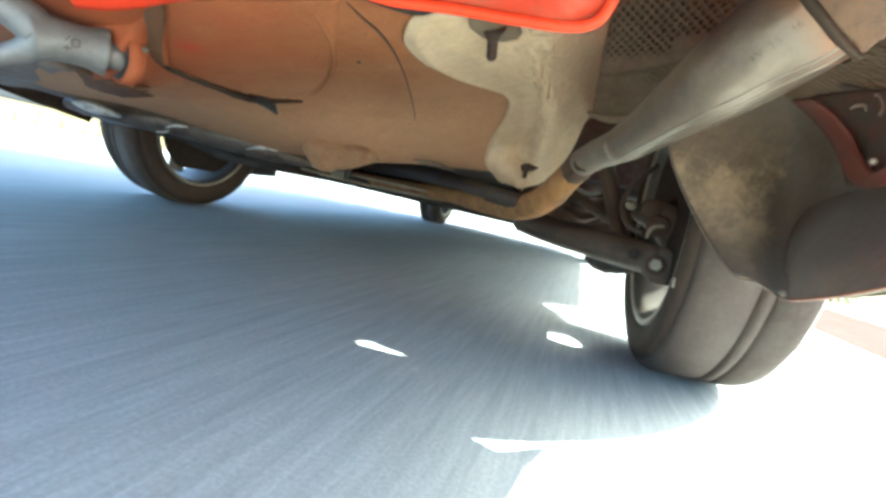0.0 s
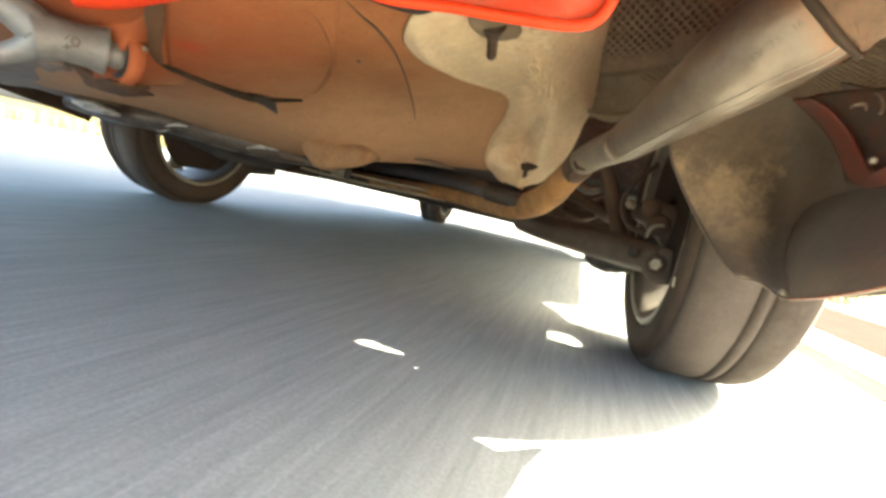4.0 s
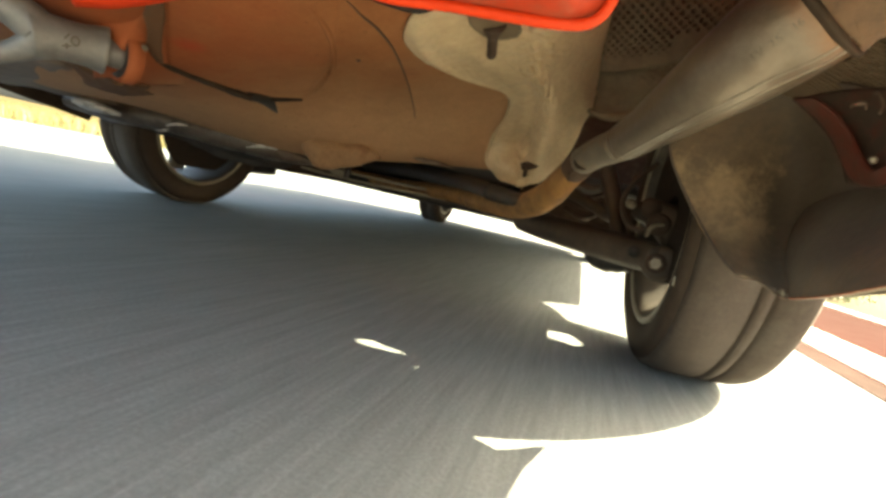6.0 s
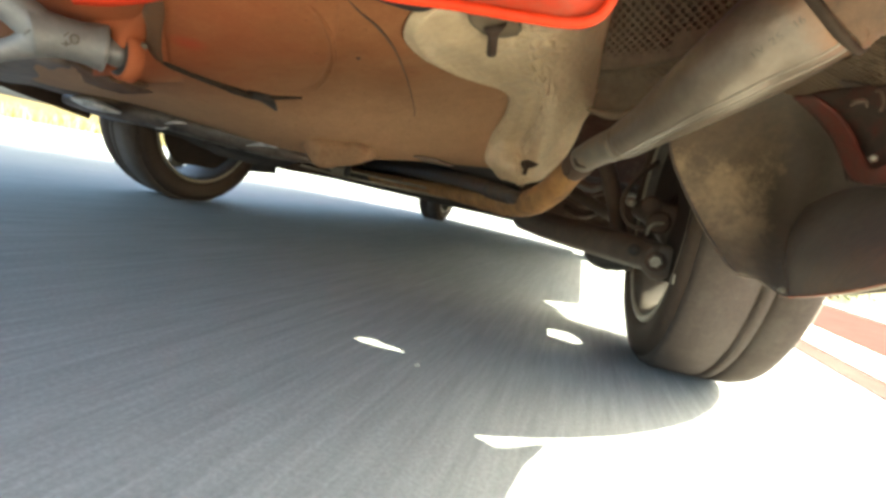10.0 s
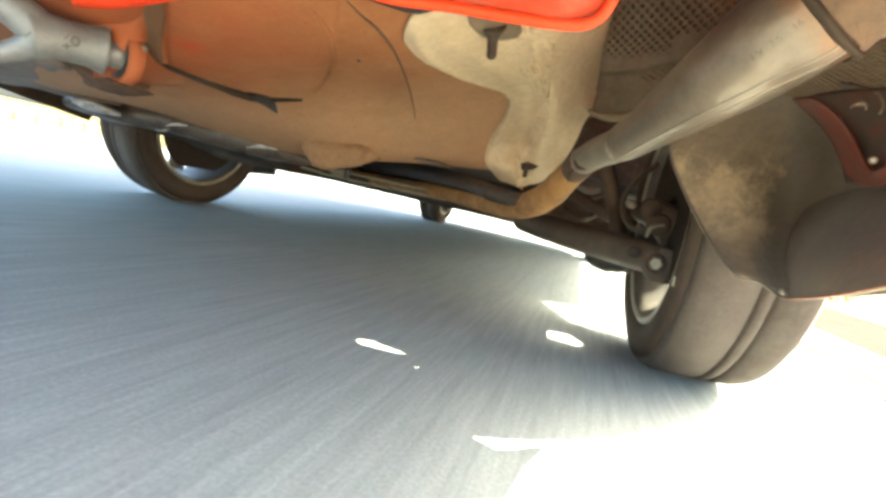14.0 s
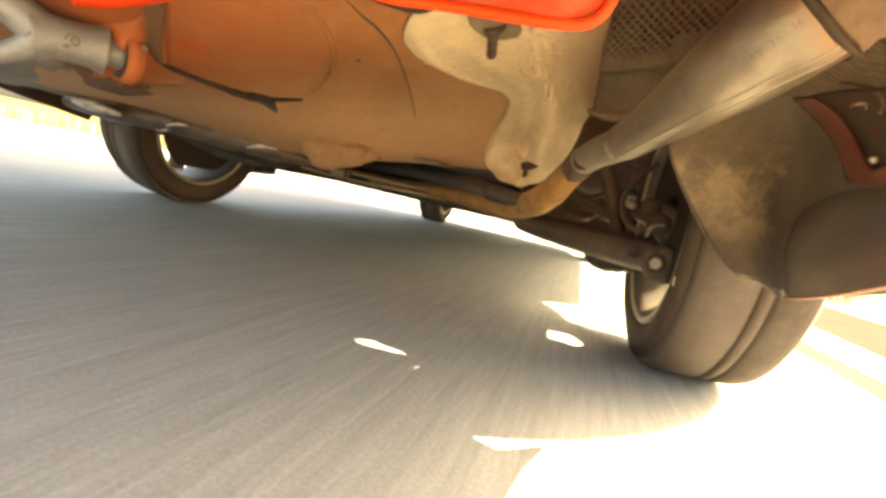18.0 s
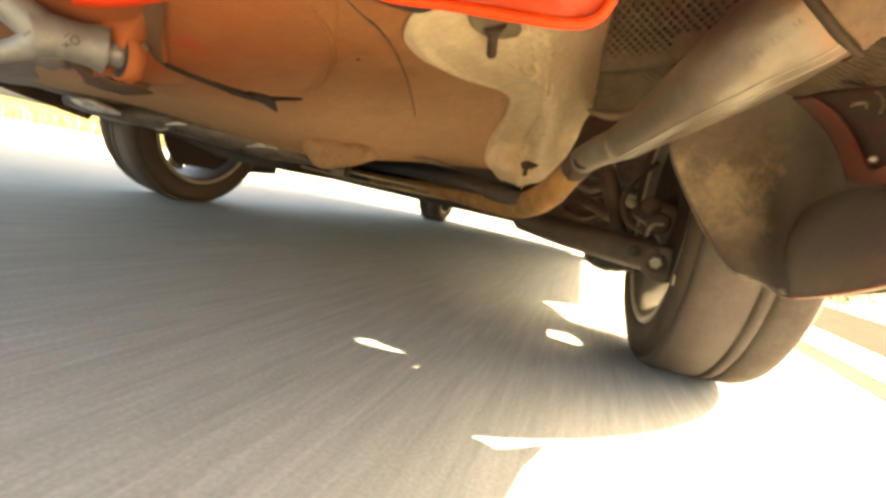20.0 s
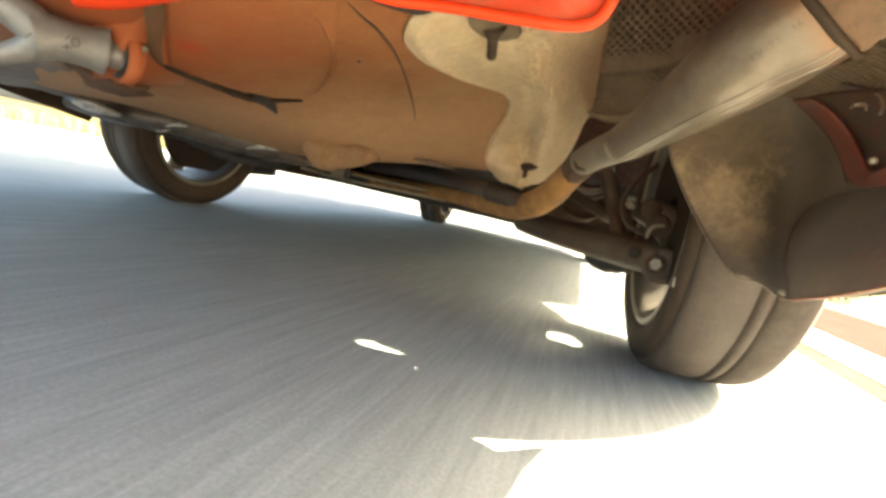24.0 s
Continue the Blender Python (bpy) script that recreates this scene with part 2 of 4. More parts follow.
# Near-white colour paints in the glints on the beam.
GLINT = worn("painted_glint", (0.7, 0.69, 0.67), (0.8, 0.79, 0.77), 0.4, 0.35, 14.0, 90.0, 0.25, (0.2, 0.16, 0.13), (0.5, 0.7))
TYRE = worn("dusty_tyre_rubber", (0.056, 0.04, 0.03), (0.078, 0.058, 0.044), 0.85, 0.0, 8.0, 150.0, 0.4, (0.098, 0.078, 0.06), (0.5, 0.85), 0.2)
SIDE = worn("tyre_sidewall_rubber", (0.048, 0.032, 0.022), (0.064, 0.044, 0.031), 0.8, 0.0, 8.0, 150.0, 0.3, (0.075, 0.05, 0.034), (0.5, 0.85), 0.12)
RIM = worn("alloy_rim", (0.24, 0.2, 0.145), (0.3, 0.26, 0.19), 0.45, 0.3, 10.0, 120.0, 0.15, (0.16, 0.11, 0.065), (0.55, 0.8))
# Barrel tone, set darker than the rim edge.
BARREL = worn("dark_rim_barrel", (0.07, 0.058, 0.045), (0.1, 0.083, 0.063), 0.5, 0.3, 10.0, 120.0, 0.2, (0.05, 0.035, 0.022), (0.5, 0.8))
DRUM = worn("brown_brake_iron", (0.05, 0.03, 0.019), (0.09, 0.05, 0.03), 0.75, 0.3, 12.0, 140.0, 0.5)
SEAL = worn("brown_sealant", (0.06, 0.03, 0.016), (0.09, 0.046, 0.024), 0.7, 0.0, 20.0, 150.0, 0.3)
# Serves both the painted shade band and the flaking underseal.
BAND = worn("brown_shade_and_underseal", (0.1, 0.051, 0.028), (0.13, 0.068, 0.037), 0.8, 0.0, 24.0, 120.0, 0.2, (0.13, 0.06, 0.028), (0.42, 0.66), 0.15)
INK = worn("stamped_mark", (0.09, 0.07, 0.05), (0.13, 0.1, 0.07), 0.6, 0.4, 30.0, 200.0, 0.2)
CONCRETE = worn("pale_kerb_concrete", (0.5, 0.47, 0.42), (0.6, 0.57, 0.52), 0.85, 0.0, 3.0, 90.0, 0.4, (0.36, 0.32, 0.27), (0.55, 0.85))
BRICK = worn("red_brown_path", (0.056, 0.03, 0.026), (0.066, 0.038, 0.033), 0.9, 0.0, 6.0, 120.0, 0.4, (0.07, 0.052, 0.044), (0.55, 0.9), 0.0)
GUTTER = worn("dusty_gutter", (0.058, 0.042, 0.037), (0.072, 0.054, 0.048), 0.9, 0.0, 5.0, 120.0, 0.4, (0.088, 0.07, 0.062), (0.5, 0.8), 0.0)
EARTH = worn("dry_grass_earth", (0.07, 0.053, 0.022), (0.1, 0.078, 0.035), 0.9, 0.0, 1.3, 40.0, 0.5, (0.09, 0.09, 0.035), (0.55, 0.8), 0.05)
STRAW = leaves("dry_grass_blades", (0.17, 0.135, 0.05), (0.12, 0.115, 0.04))
LEAF = leaves("hedge_leaves", (0.06, 0.1, 0.03), (0.12, 0.17, 0.05))
BARK = worn("brown_bark", (0.12, 0.085, 0.06), (0.18, 0.13, 0.09), 0.9, 0.0, 9.0, 60.0, 0.8)

# ---- mesh tools ----


def part(name, bm, material, parent=None, label="", smooth=True):
    """Links a bmesh as one mesh object under a thing or a part."""
    me = bpy.data.meshes.new(name)
    if isinstance(bm, bmesh.types.BMesh):
        bmesh.ops.recalc_face_normals(bm, faces=bm.faces)
        bm.to_mesh(me)
        bm.free()
    else:
        me.from_pydata(*bm)
    me.materials.append(material)
    if smooth:
        me.shade_smooth()
    ob = new(name, me)
    ob.parent = parent
    return tagged(ob, label)


def glide(points, t):
    """A smooth curve through the points, at t from 0 to 1."""
    n = len(points) - 1
    t = min(max(t, 0.0), 1.0) * n
    i = min(int(t), n - 1)
    u = t - i

    def at(k):
        if k < 0:
            return 2 * points[0] - points[1]
        return points[k] if k <= n else 2 * points[n] - points[n - 1]

    a, b, c, d = at(i - 1), at(i), at(i + 1), at(i + 2)
    return 0.5 * (2 * b + (c - a) * u + (2 * a - 5 * b + 4 * c - d) * u * u + (3 * b - a - 3 * c + d) * u ** 3)


def sheet(net, nu=24, nv=24, thick=0.003, relief=None, away=(0, 0, 1)):
    """A bowed sheet of that thickness through a net of points, rows by columns; it grows towards away. relief(u, v): metres off the surface."""
    net = [[Vector(p) for p in row] for row in net]
    grid = [[glide([glide(row, i / nu) for row in net], j / nv) for i in range(nu + 1)] for j in range(nv + 1)]
    away = Vector(away)
    bm = bmesh.new()
    front, back = [], []
    for j in range(nv + 1):
        fr, br = [], []
        for i in range(nu + 1):
            a = grid[j][min(i + 1, nu)] - grid[j][max(i - 1, 0)]
            b = grid[min(j + 1, nv)][i] - grid[max(j - 1, 0)][i]
            n = a.cross(b).normalized()
            if n.dot(away) < 0:
                n = -n
            p = grid[j][i] - (n * relief(i / nu, j / nv) if relief else n * 0)
            fr.append(bm.verts.new(p))
            br.append(bm.verts.new(p + n * thick))
        front.append(fr)
        back.append(br)
    for j in range(nv):
        for i in range(nu):
            for g in (front, back):
                bm.faces.new((g[j][i], g[j][i + 1], g[j + 1][i + 1], g[j + 1][i]))
    rim = [(0, i) for i in range(nu + 1)] + [(j, nu) for j in range(1, nv + 1)] + [(nv, i) for i in range(nu - 1, -1, -1)] + [(j, 0) for j in range(nv - 1, 0, -1)]
    for (j, i), (l, k) in zip(rim, rim[1:] + rim[:1]):
        bm.faces.new((front[j][i], front[l][k], back[l][k], back[j][i]))
    return bm


def tube(points, radii, sides=20, steps=40, flat=1.0, up=(0, 0, 1), lumps=0.0):
    """A swept pipe through the points; radii: one number, or one a point. flat squashes it along up."""
    pts = [Vector(p) for p in points]
    rad = [radii] * len(pts) if isinstance(radii, (int, float)) else list(radii)
    bm = bmesh.new()
    rings = []
    side = None
    for k in range(steps + 1):
        t = k / steps
        c = glide(pts, t)
        d = (glide(pts, min(t + 0.01, 1)) - glide(pts, max(t - 0.01, 0))).normalized()
        side = d.cross(Vector(up)).normalized() if side is None else (side - d * side.dot(d)).normalized()
        top = side.cross(d)
        r = glide([Vector((v, 0, 0)) for v in rad], t).x
        ring = []
        for s in range(sides):
            a = 2 * math.pi * s / sides
            q = r * (1 + lumps * noise.noise(c * 30 + Vector((s * 0.7, 0, 0))))
            ring.append(bm.verts.new(c + side * (q * math.cos(a)) + top * (q * flat * math.sin(a))))
        rings.append(ring)
    for a, b in zip(rings, rings[1:]):
        for s in range(sides):
            bm.faces.new((a[s], a[(s + 1) % sides], b[(s + 1) % sides], b[s]))
    bm.faces.new(rings[0])
    bm.faces.new(rings[-1])
    return bm


def lathe(profile, sides=96, closed=True):
    """Turns (x, radius) pairs about the x axis."""
    bm = bmesh.new()
    rings = [[bm.verts.new((x, r * math.sin(2 * math.pi * s / sides), r * math.cos(2 * math.pi * s / sides))) for s in range(sides)] for x, r in profile]
    pairs = list(zip(rings, rings[1:] + rings[:1])) if closed else list(zip(rings, rings[1:]))
    for a, b in pairs:
        for s in range(sides):
            bm.faces.new((a[s], a[(s + 1) % sides], b[(s + 1) % sides], b[s]))
    return bm


def block(size, at=(0, 0, 0), bevel=0.005, turn=None):
    bm = bmesh.new()
    bmesh.ops.create_cube(bm, size=1.0)
    bmesh.ops.scale(bm, vec=size, verts=bm.verts)
    if bevel:
        bmesh.ops.bevel(bm, geom=bm.edges[:], offset=bevel, segments=2, affect="EDGES", profile=0.6)
    if turn:
        bmesh.ops.transform(bm, matrix=turn, verts=bm.verts)
    bmesh.ops.translate(bm, vec=at, verts=bm.verts)
    return bm


def facing(at, to):
    """A pose at a place whose z axis points at another place."""
    return Matrix.Translation(at) @ (Vector(to) - Vector(at)).to_track_quat("Z", "Y").to_matrix().to_4x4()


def stack(profile, sides, m):
    """A turned body about its own z axis, from (height, radius) pairs, at the pose m."""
    bm = bmesh.new()
    rings = [[bm.verts.new(m @ Vector((r * math.cos(2 * math.pi * s / sides), r * math.sin(2 * math.pi * s / sides), z))) for s in range(sides)] for z, r in profile]
    for a, b in zip(rings, rings[1:]):
        for s in range(sides):
            bm.faces.new((a[s], a[(s + 1) % sides], b[(s + 1) % sides], b[s]))
    bm.faces.new(rings[0])
    bm.faces.new(rings[-1])
    return bm


def bolt(parent, at, to, r, label="rusty hexagon bolt with washer"):
    """A hexagon bolt head on a washer, its head towards a place."""
    m = facing(at, to)
    head = part("bolt", stack([(0, r * 0.95), (r * 0.7, r), (r * 0.95, r * 0.85)], 6, m), BOLT, parent, label, smooth=False)
    part("washer", stack([(-r * 0.3, r * 1.5), (r * 0.02, r * 1.55), (r * 0.1, r * 1.4)], 24, m), DRUM, head)
    return head


# ---- ground ----
def slab(name, x0, x1, y0, y1, z0, z1, material, label, bevel=0.0):
    ob = part(name, block((x1 - x0, y1 - y0, z1 - z0), ((x0 + x1) / 2, (y0 + y1) / 2, (z0 + z1) / 2), bevel), material, smooth=False)
    return tagged(ob, label, "ground", kind="structure")


slab("ground", -900, 900, -900, 900, -0.5, -0.06, EARTH, "dry yellowish grass ground reaching the horizon")
slab("road", -5.6, 1.3, -60, 160, -0.4, 0.0, ROAD, "grey worn asphalt road with faint lengthwise streaks")
slab("gutter", 1.3, 1.42, -60, 160, -0.4, 0.003, GUTTER, "tan dusty gutter strip beside the road")
slab("edging", 1.42, 1.72, -60, 160, -0.4, 0.008, CONCRETE, "pale concrete edging between gutter and paved strip")
slab("path", 1.72, 3.05, -60, 160, -0.4, 0.005, BRICK, "red-brown paved strip beside the road")
slab("kerb", 3.05, 3.3, -60, 160, -0.4, 0.012, CONCRETE, "pale concrete kerb along the strip")

# ---- the car ----
BEHIND = Vector((0.56, -1.15, 0.24))
car = tagged(new("car"), "red hatchback seen from below, dusty underside with exhaust and alloy wheels", "car")
car.empty_display_size = 0.3


def wheel(centre, radius, half, lean, toe, left, cover=0.62, span=0.178, phase=0.55, slit=None, drum=0.103):
    """A wheel: grooved tyre, open alloy rim with spokes, brake drum. Its inner side is local -x."""
    hub = new("wheel")
    hub.parent = car
    hub.matrix_world = Matrix.Translation(centre) @ Matrix.Rotation(toe, 4, "Z") @ Matrix.Rotation(lean, 4, "Y") @ (Matrix.Rotation(math.pi, 4, "Z") if left else Matrix())
    R, w = radius, half
    groove = []
    for g in (0.002, 0.0225):
        groove += [(g - 0.0034, R), (g - 0.0026, R - 0.008), (g + 0.0026, R - 0.008), (g + 0.0034, R)]
    part("tread", lathe([(-w + 0.006, R - 0.016), (-w + 0.014, R - 0.006), (-w + 0.03, R - 0.001)] + groove + [(w - 0.03, R - 0.001), (w - 0.014, R - 0.006), (w - 0.006, R - 0.016), (w - 0.02, R - 0.03), (-w + 0.02, R - 0.03)], 128), TYRE, hub, "dusty grey tread with two grooves")
    for s in (-1, 1):
        part("sidewall", lathe([(s * (w - 0.006), R - 0.0165), (s * (w + 0.003), R - 0.045), (s * (w + 0.001), R - 0.07), (s * (w - 0.012), R - 0.088), (s * (w - 0.03), R - 0.088), (s * (w - 0.02), R - 0.03)], 96), SIDE, hub, "dark rubber sidewall")
    q = R - 0.086
    rim = part("rim", lathe([(-w + 0.006, q + 0.003), (-w + 0.003, q - 0.002), (-w + 0.006, q - 0.01), (-w + 0.016, q - 0.012), (-w + 0.016, q + 0.003)], 96), RIM, hub, "tan dusty rim edge")
    part("rim_barrel", lathe([(-w + 0.008, q + 0.001), (-w + 0.004, q - 0.004), (-w + 0.009, q - 0.011), (-w + 0.03, q - 0.016), (0.0, q - 0.03), (w - 0.03, q - 0.024), (w - 0.008, q - 0.012), (w - 0.004, q - 0.003), (w - 0.012, q), (w - 0.03, q - 0.016), (0.0, q - 0.022), (-w + 0.03, q - 0.008)], 96), BARREL, hub, "dark inside of the rim")
    for k in range(5):
        a = 2 * math.pi * k / 5 + phase
        m = Matrix.Rotation(a, 4, "X")
        part("spoke", block((0.022, 0.06, q - 0.055), (w - 0.03, 0, (q - 0.055) / 2 + 0.035), 0.008, None), RIM, hub).matrix_local = m
    part("hub_face", lathe([(w - 0.05, 0.001), (w - 0.05, 0.062), (w - 0.012, 0.058), (w - 0.01, 0.001)], 40, False), RIM, hub)
    part("brake_drum", lathe([(-w + 0.05, 0.001), (-w + 0.05, drum - 0.009), (-w + 0.058, drum), (w - 0.055, drum), (w - 0.05, 0.001)], 64, False), DRUM, hub, "rusty brown brake drum")
    bm = bmesh.new()
    bands = ([], [])
    chord = span * math.cos(math.pi * (1 - cover))
    for k in range(145):
        a = math.pi * (k / 72 - 1)
        full = span if abs(a) < math.pi * cover else chord / math.cos(math.pi - abs(a))
        gap = None
        # Added slit: lets sun through the shield for a thin patch on the road.
        if slit and abs(a - slit[0]) < 0.6:
            at = slit[1] * math.tan(a - slit[0]) / slit[2]
            gap = 0.011 * max(0.0, 1 - at * at)
        inner = full if gap is None else (slit[1] - gap) / math.cos(a - slit[0])
        outer = full if gap is None else (slit[1] + gap) / math.cos(a - slit[0])
        for band, lo, hi in ((bands[0], 0.04, min(inner, full)), (bands[1], None if gap is None else min(outer, full - 0.001), full)):
            band.append(None if lo is None else [bm.verts.new((x, r * math.sin(a), r * math.cos(a))) for x, r in ((-w + 0.028, lo), (-w + 0.028, hi), (-w + 0.034, hi), (-w + 0.034, lo))])
    for band in bands:
        for one, two in zip(band, band[1:]):
            if one and two:
                for k in range(4):
                    bm.faces.new((one[k - 1], one[k], two[k], two[k - 1]))
    part("dust_shield", bm, BACKPLATE, hub, "grimy dust shield", smooth=False)
    return hub


# Spoke phase, drum and shield sized to shape sun patches on the road.
wheel((0.781, -0.138, 0.303), 0.308, 0.092, -0.072, 0.065, False, 0.715, 0.2075, 1.2, (-0.913, 0.136, 0.06), 0.132)
wheel((-0.922, 0.2, 0.292), 0.297, 0.092, 0.109, -0.02, True, 0.85, 0.172)
wheel((-0.725, 2.649, 0.295), 0.3, 0.092, 0.0, 0.0, True)
wheel((0.78, 2.55, 0.295), 0.3, 0.092, 0.0, 0.0, False)

PAN = [[(-0.03, -0.883, 0.352), (0.119, -0.835, 0.376), (0.242, -0.772, 0.418), (0.339, -0.685, 0.465), (0.465, -0.519, 0.568)],
       [(-0.26, -0.766, 0.32), (-0.004, -0.739, 0.343), (0.152, -0.645, 0.39), (0.28, -0.506, 0.443), (0.458, -0.293, 0.543)],
       [(-0.698, -0.543, 0.294), (-0.179, -0.596, 0.312), (-0.024, -0.406, 0.371), (0.187, -0.232, 0.415), (0.453, -0.039, 0.479)],
       [(-0.96, -0.405, 0.268), (-0.739, -0.188, 0.292), (-0.249, -0.076, 0.263), (0.112, 0.038, 0.316), (0.446, 0.207, 0.367)],
       [(-0.96, -0.408, 0.31), (-0.96, -0.033, 0.352), (-0.433, 0.149, 0.324), (0.004, 0.288, 0.388), (0.44, 0.427, 0.452)]]
part("spare_wheel_well", sheet(PAN, 60, 60, 0.004), DUSTY, car, "red-painted sheet-metal well under brown road dust")

# stamped field of the well, with its dark lower lip and clip
FIELD = [[(0.105, -0.793, 0.372), (0.136, -0.78, 0.381), (0.165, -0.764, 0.391), (0.194, -0.746, 0.402), (0.224, -0.728, 0.413), (0.254, -0.708, 0.425)],
         [(0.071, -0.764, 0.362), (0.11, -0.753, 0.368), (0.139, -0.734, 0.377), (0.168, -0.712, 0.388), (0.197, -0.689, 0.399), (0.223, -0.656, 0.414)],
         [(0.031, -0.728, 0.351), (0.063, -0.71, 0.356), (0.089, -0.682, 0.365), (0.111, -0.648, 0.376), (0.136, -0.61, 0.388), (0.168, -0.578, 0.402)],
         [(-0.017, -0.686, 0.338), (0.0, -0.652, 0.341), (0.003, -0.598, 0.351), (0.001, -0.532, 0.364), (0.014, -0.469, 0.377), (0.058, -0.441, 0.392)],
         [(-0.055, -0.648, 0.329), (-0.081, -0.579, 0.331), (-0.089, -0.502, 0.34), (-0.091, -0.431, 0.348), (-0.075, -0.371, 0.354), (-0.034, -0.369, 0.367)]]
BULGE = [[(-0.212, -0.1388, 0.3388), (-0.1369, -0.1461, 0.343), (-0.0791, -0.1198, 0.3513), (-0.0275, -0.0935, 0.3587), (-0.0017, -0.0305, 0.3658)],
         [(-0.1925, -0.1642, 0.3058), (-0.1193, -0.1713, 0.3099), (-0.063, -0.1456, 0.318), (-0.0127, -0.12, 0.3252), (0.0043, -0.0424, 0.3335)],
         [(-0.1941, -0.1545, 0.298), (-0.105, -0.181, 0.274), (-0.049, -0.155, 0.283), (-0.001, -0.131, 0.298), (0.0035, -0.0341, 0.317)],
         [(-0.2016, -0.1356, 0.2925), (-0.11, -0.162, 0.239), (-0.054, -0.135, 0.249), (-0.005, -0.112, 0.272), (-0.0019, -0.0138, 0.3009)],
         [(-0.2415, -0.0862, 0.297), (-0.145, -0.113, 0.246), (-0.086, -0.085, 0.257), (-0.035, -0.06, 0.281), (-0.0317, 0.0416, 0.3127)]]
part("well_bulge", sheet(BULGE, 30, 24, 0.003, lambda u, v: 0.003 * noise.noise(Vector((u * 5, v * 3, 11)))), BELLY, car, "dusty bulge on the well's lower edge")
# Pale tube stands in for a pink highlight along the well's edge.
part("well_rim", tube([(0.095, -0.041, 0.316), (0.119, -0.02, 0.317), (0.147, 0.007, 0.319), (0.177, 0.061, 0.319)], [0.002, 0.007, 0.007, 0.002], 12, 30, lumps=0.2), TRAY, car, "pale rim put in for a pink highlight on the well")
part("stamped_field", sheet(FIELD, 64, 48, 0.004, lambda u, v: 0.007 * min(1.0, max(0.0, min(u, 1 - u, 1 - v)) / 0.05)), DUSTY, car)
part("field_edge", tube([(0.2218, -0.7224, 0.4052), (0.2201, -0.6959, 0.4026), (0.2078, -0.6553, 0.4006), (0.1677, -0.5793, 0.4012), (0.113, -0.4952, 0.399), (0.048, -0.4168, 0.3906), (-0.0077, -0.3712, 0.3749)], [0.001, 0.003, 0.004, 0.0045, 0.0045, 0.004, 0.001], 12, 60, lumps=0.12), DUSTY, car, "rounded pressed edge of the field")
part("panel_lip", tube([(-0.0271, -0.6778, 0.3267), (-0.0368, -0.6378, 0.3277), (-0.0699, -0.5325, 0.3325), (-0.0866, -0.435, 0.3384), (-0.0231, -0.3774, 0.3599)], [0.003, 0.008, 0.01, 0.01, 0.003], 10, 60, 0.6, lumps=0.35), MUFFLER, car, "dark gap along the pressed panel")
# Brown strip paints in the shade along the field's left step.
part("edge_shade_band", tube([(0.1202, -0.8087, 0.3618), (0.0875, -0.7818, 0.3522), (0.0481, -0.7491, 0.3426), (0.0107, -0.7165, 0.3321), (-0.0172, -0.6858, 0.3253)], [0.006, 0.009, 0.0075, 0.008, 0.004], 12, 50, 0.3, lumps=0.25), BAND, car, "brown band painted in for shade at the pressed edge")
# Black tube added for the shade the bumper lip throws on the gap.
part("gap_shade", tube([(0.278, -0.708, 0.427), (0.3, -0.673, 0.437), (0.316, -0.638, 0.447), (0.336, -0.627, 0.458)], [0.006, 0.012, 0.011, 0.004], 10, 20, 0.6), BLACK, car, "black tube for the shaded gap between well and bumper lip")
part("clip", tube([(-0.0812, -0.4485, 0.3394), (-0.0803, -0.4121, 0.3414), (-0.099, -0.352, 0.3296)], [0.013, 0.017, 0.003], 8, 14, 0.6), BLACK, car, "black plastic clip")
part("sealant_seam", tube([(0.255, -0.699, 0.422), (0.252, -0.659, 0.423), (0.253, -0.613, 0.424), (0.241, -0.534, 0.423), (0.193, -0.372, 0.422), (0.148, -0.212, 0.396), (0.126, -0.184, 0.381)], [0.0006, 0.0013, 0.0018, 0.0013, 0.0011, 0.001, 0.0005], 8, 50), SEAL, car, "brown sealant seam")

part("screw", stack([(0, 0.004), (0.004, 0.003)], 10, facing((0.0239, -0.7399, 0.3287), BEHIND)), STEEL, car, "small pale screw")
part("plug", stack([(0, 0.0035), (0.002, 0.003)], 12, facing((0.179, -0.53, 0.409), BEHIND)), BLACK, car, "small dark plug")

# heat shields
LOBE = [[(0.328, -0.627, 0.457), (0.37, -0.611, 0.471), (0.422, -0.58, 0.499), (0.465, -0.543, 0.541), (0.5187, -0.3202, 0.6784)],
          [(0.291, -0.615, 0.439), (0.339, -0.59, 0.453), (0.395, -0.53, 0.485), (0.456, -0.447, 0.534), (0.511, -0.221, 0.6599)],
          [(0.263, -0.543, 0.431), (0.319, -0.52, 0.446), (0.38, -0.473, 0.475), (0.447, -0.378, 0.523), (0.5045, -0.1491, 0.6076)],
          [(0.273, -0.401, 0.443), (0.32, -0.391, 0.454), (0.376, -0.367, 0.472), (0.44, -0.314, 0.503), (0.5078, -0.0979, 0.5542)]]
TONGUE = [[(0.338, -0.232, 0.466), (0.369, -0.247, 0.468), (0.401, -0.243, 0.476), (0.442, -0.248, 0.477), (0.5092, -0.0821, 0.5031)],
          [(0.333, -0.14, 0.449), (0.36, -0.153, 0.45), (0.396, -0.145, 0.455), (0.439, -0.184, 0.445), (0.4965, -0.0344, 0.4628)],
          [(0.287, -0.048, 0.394), (0.326, -0.051, 0.398), (0.368, -0.039, 0.403), (0.428, -0.11, 0.397), (0.4784, 0.0208, 0.4119)],
          [(0.285, -0.022, 0.341), (0.328, -0.042, 0.336), (0.372, -0.05, 0.337), (0.415, -0.036, 0.343), (0.459, 0, 0.36)],
          [(0.325, 0.007, 0.311), (0.356, -0.006, 0.305), (0.381, -0.009, 0.305), (0.405, -0.001, 0.312), (0.43, 0.02, 0.331)]]

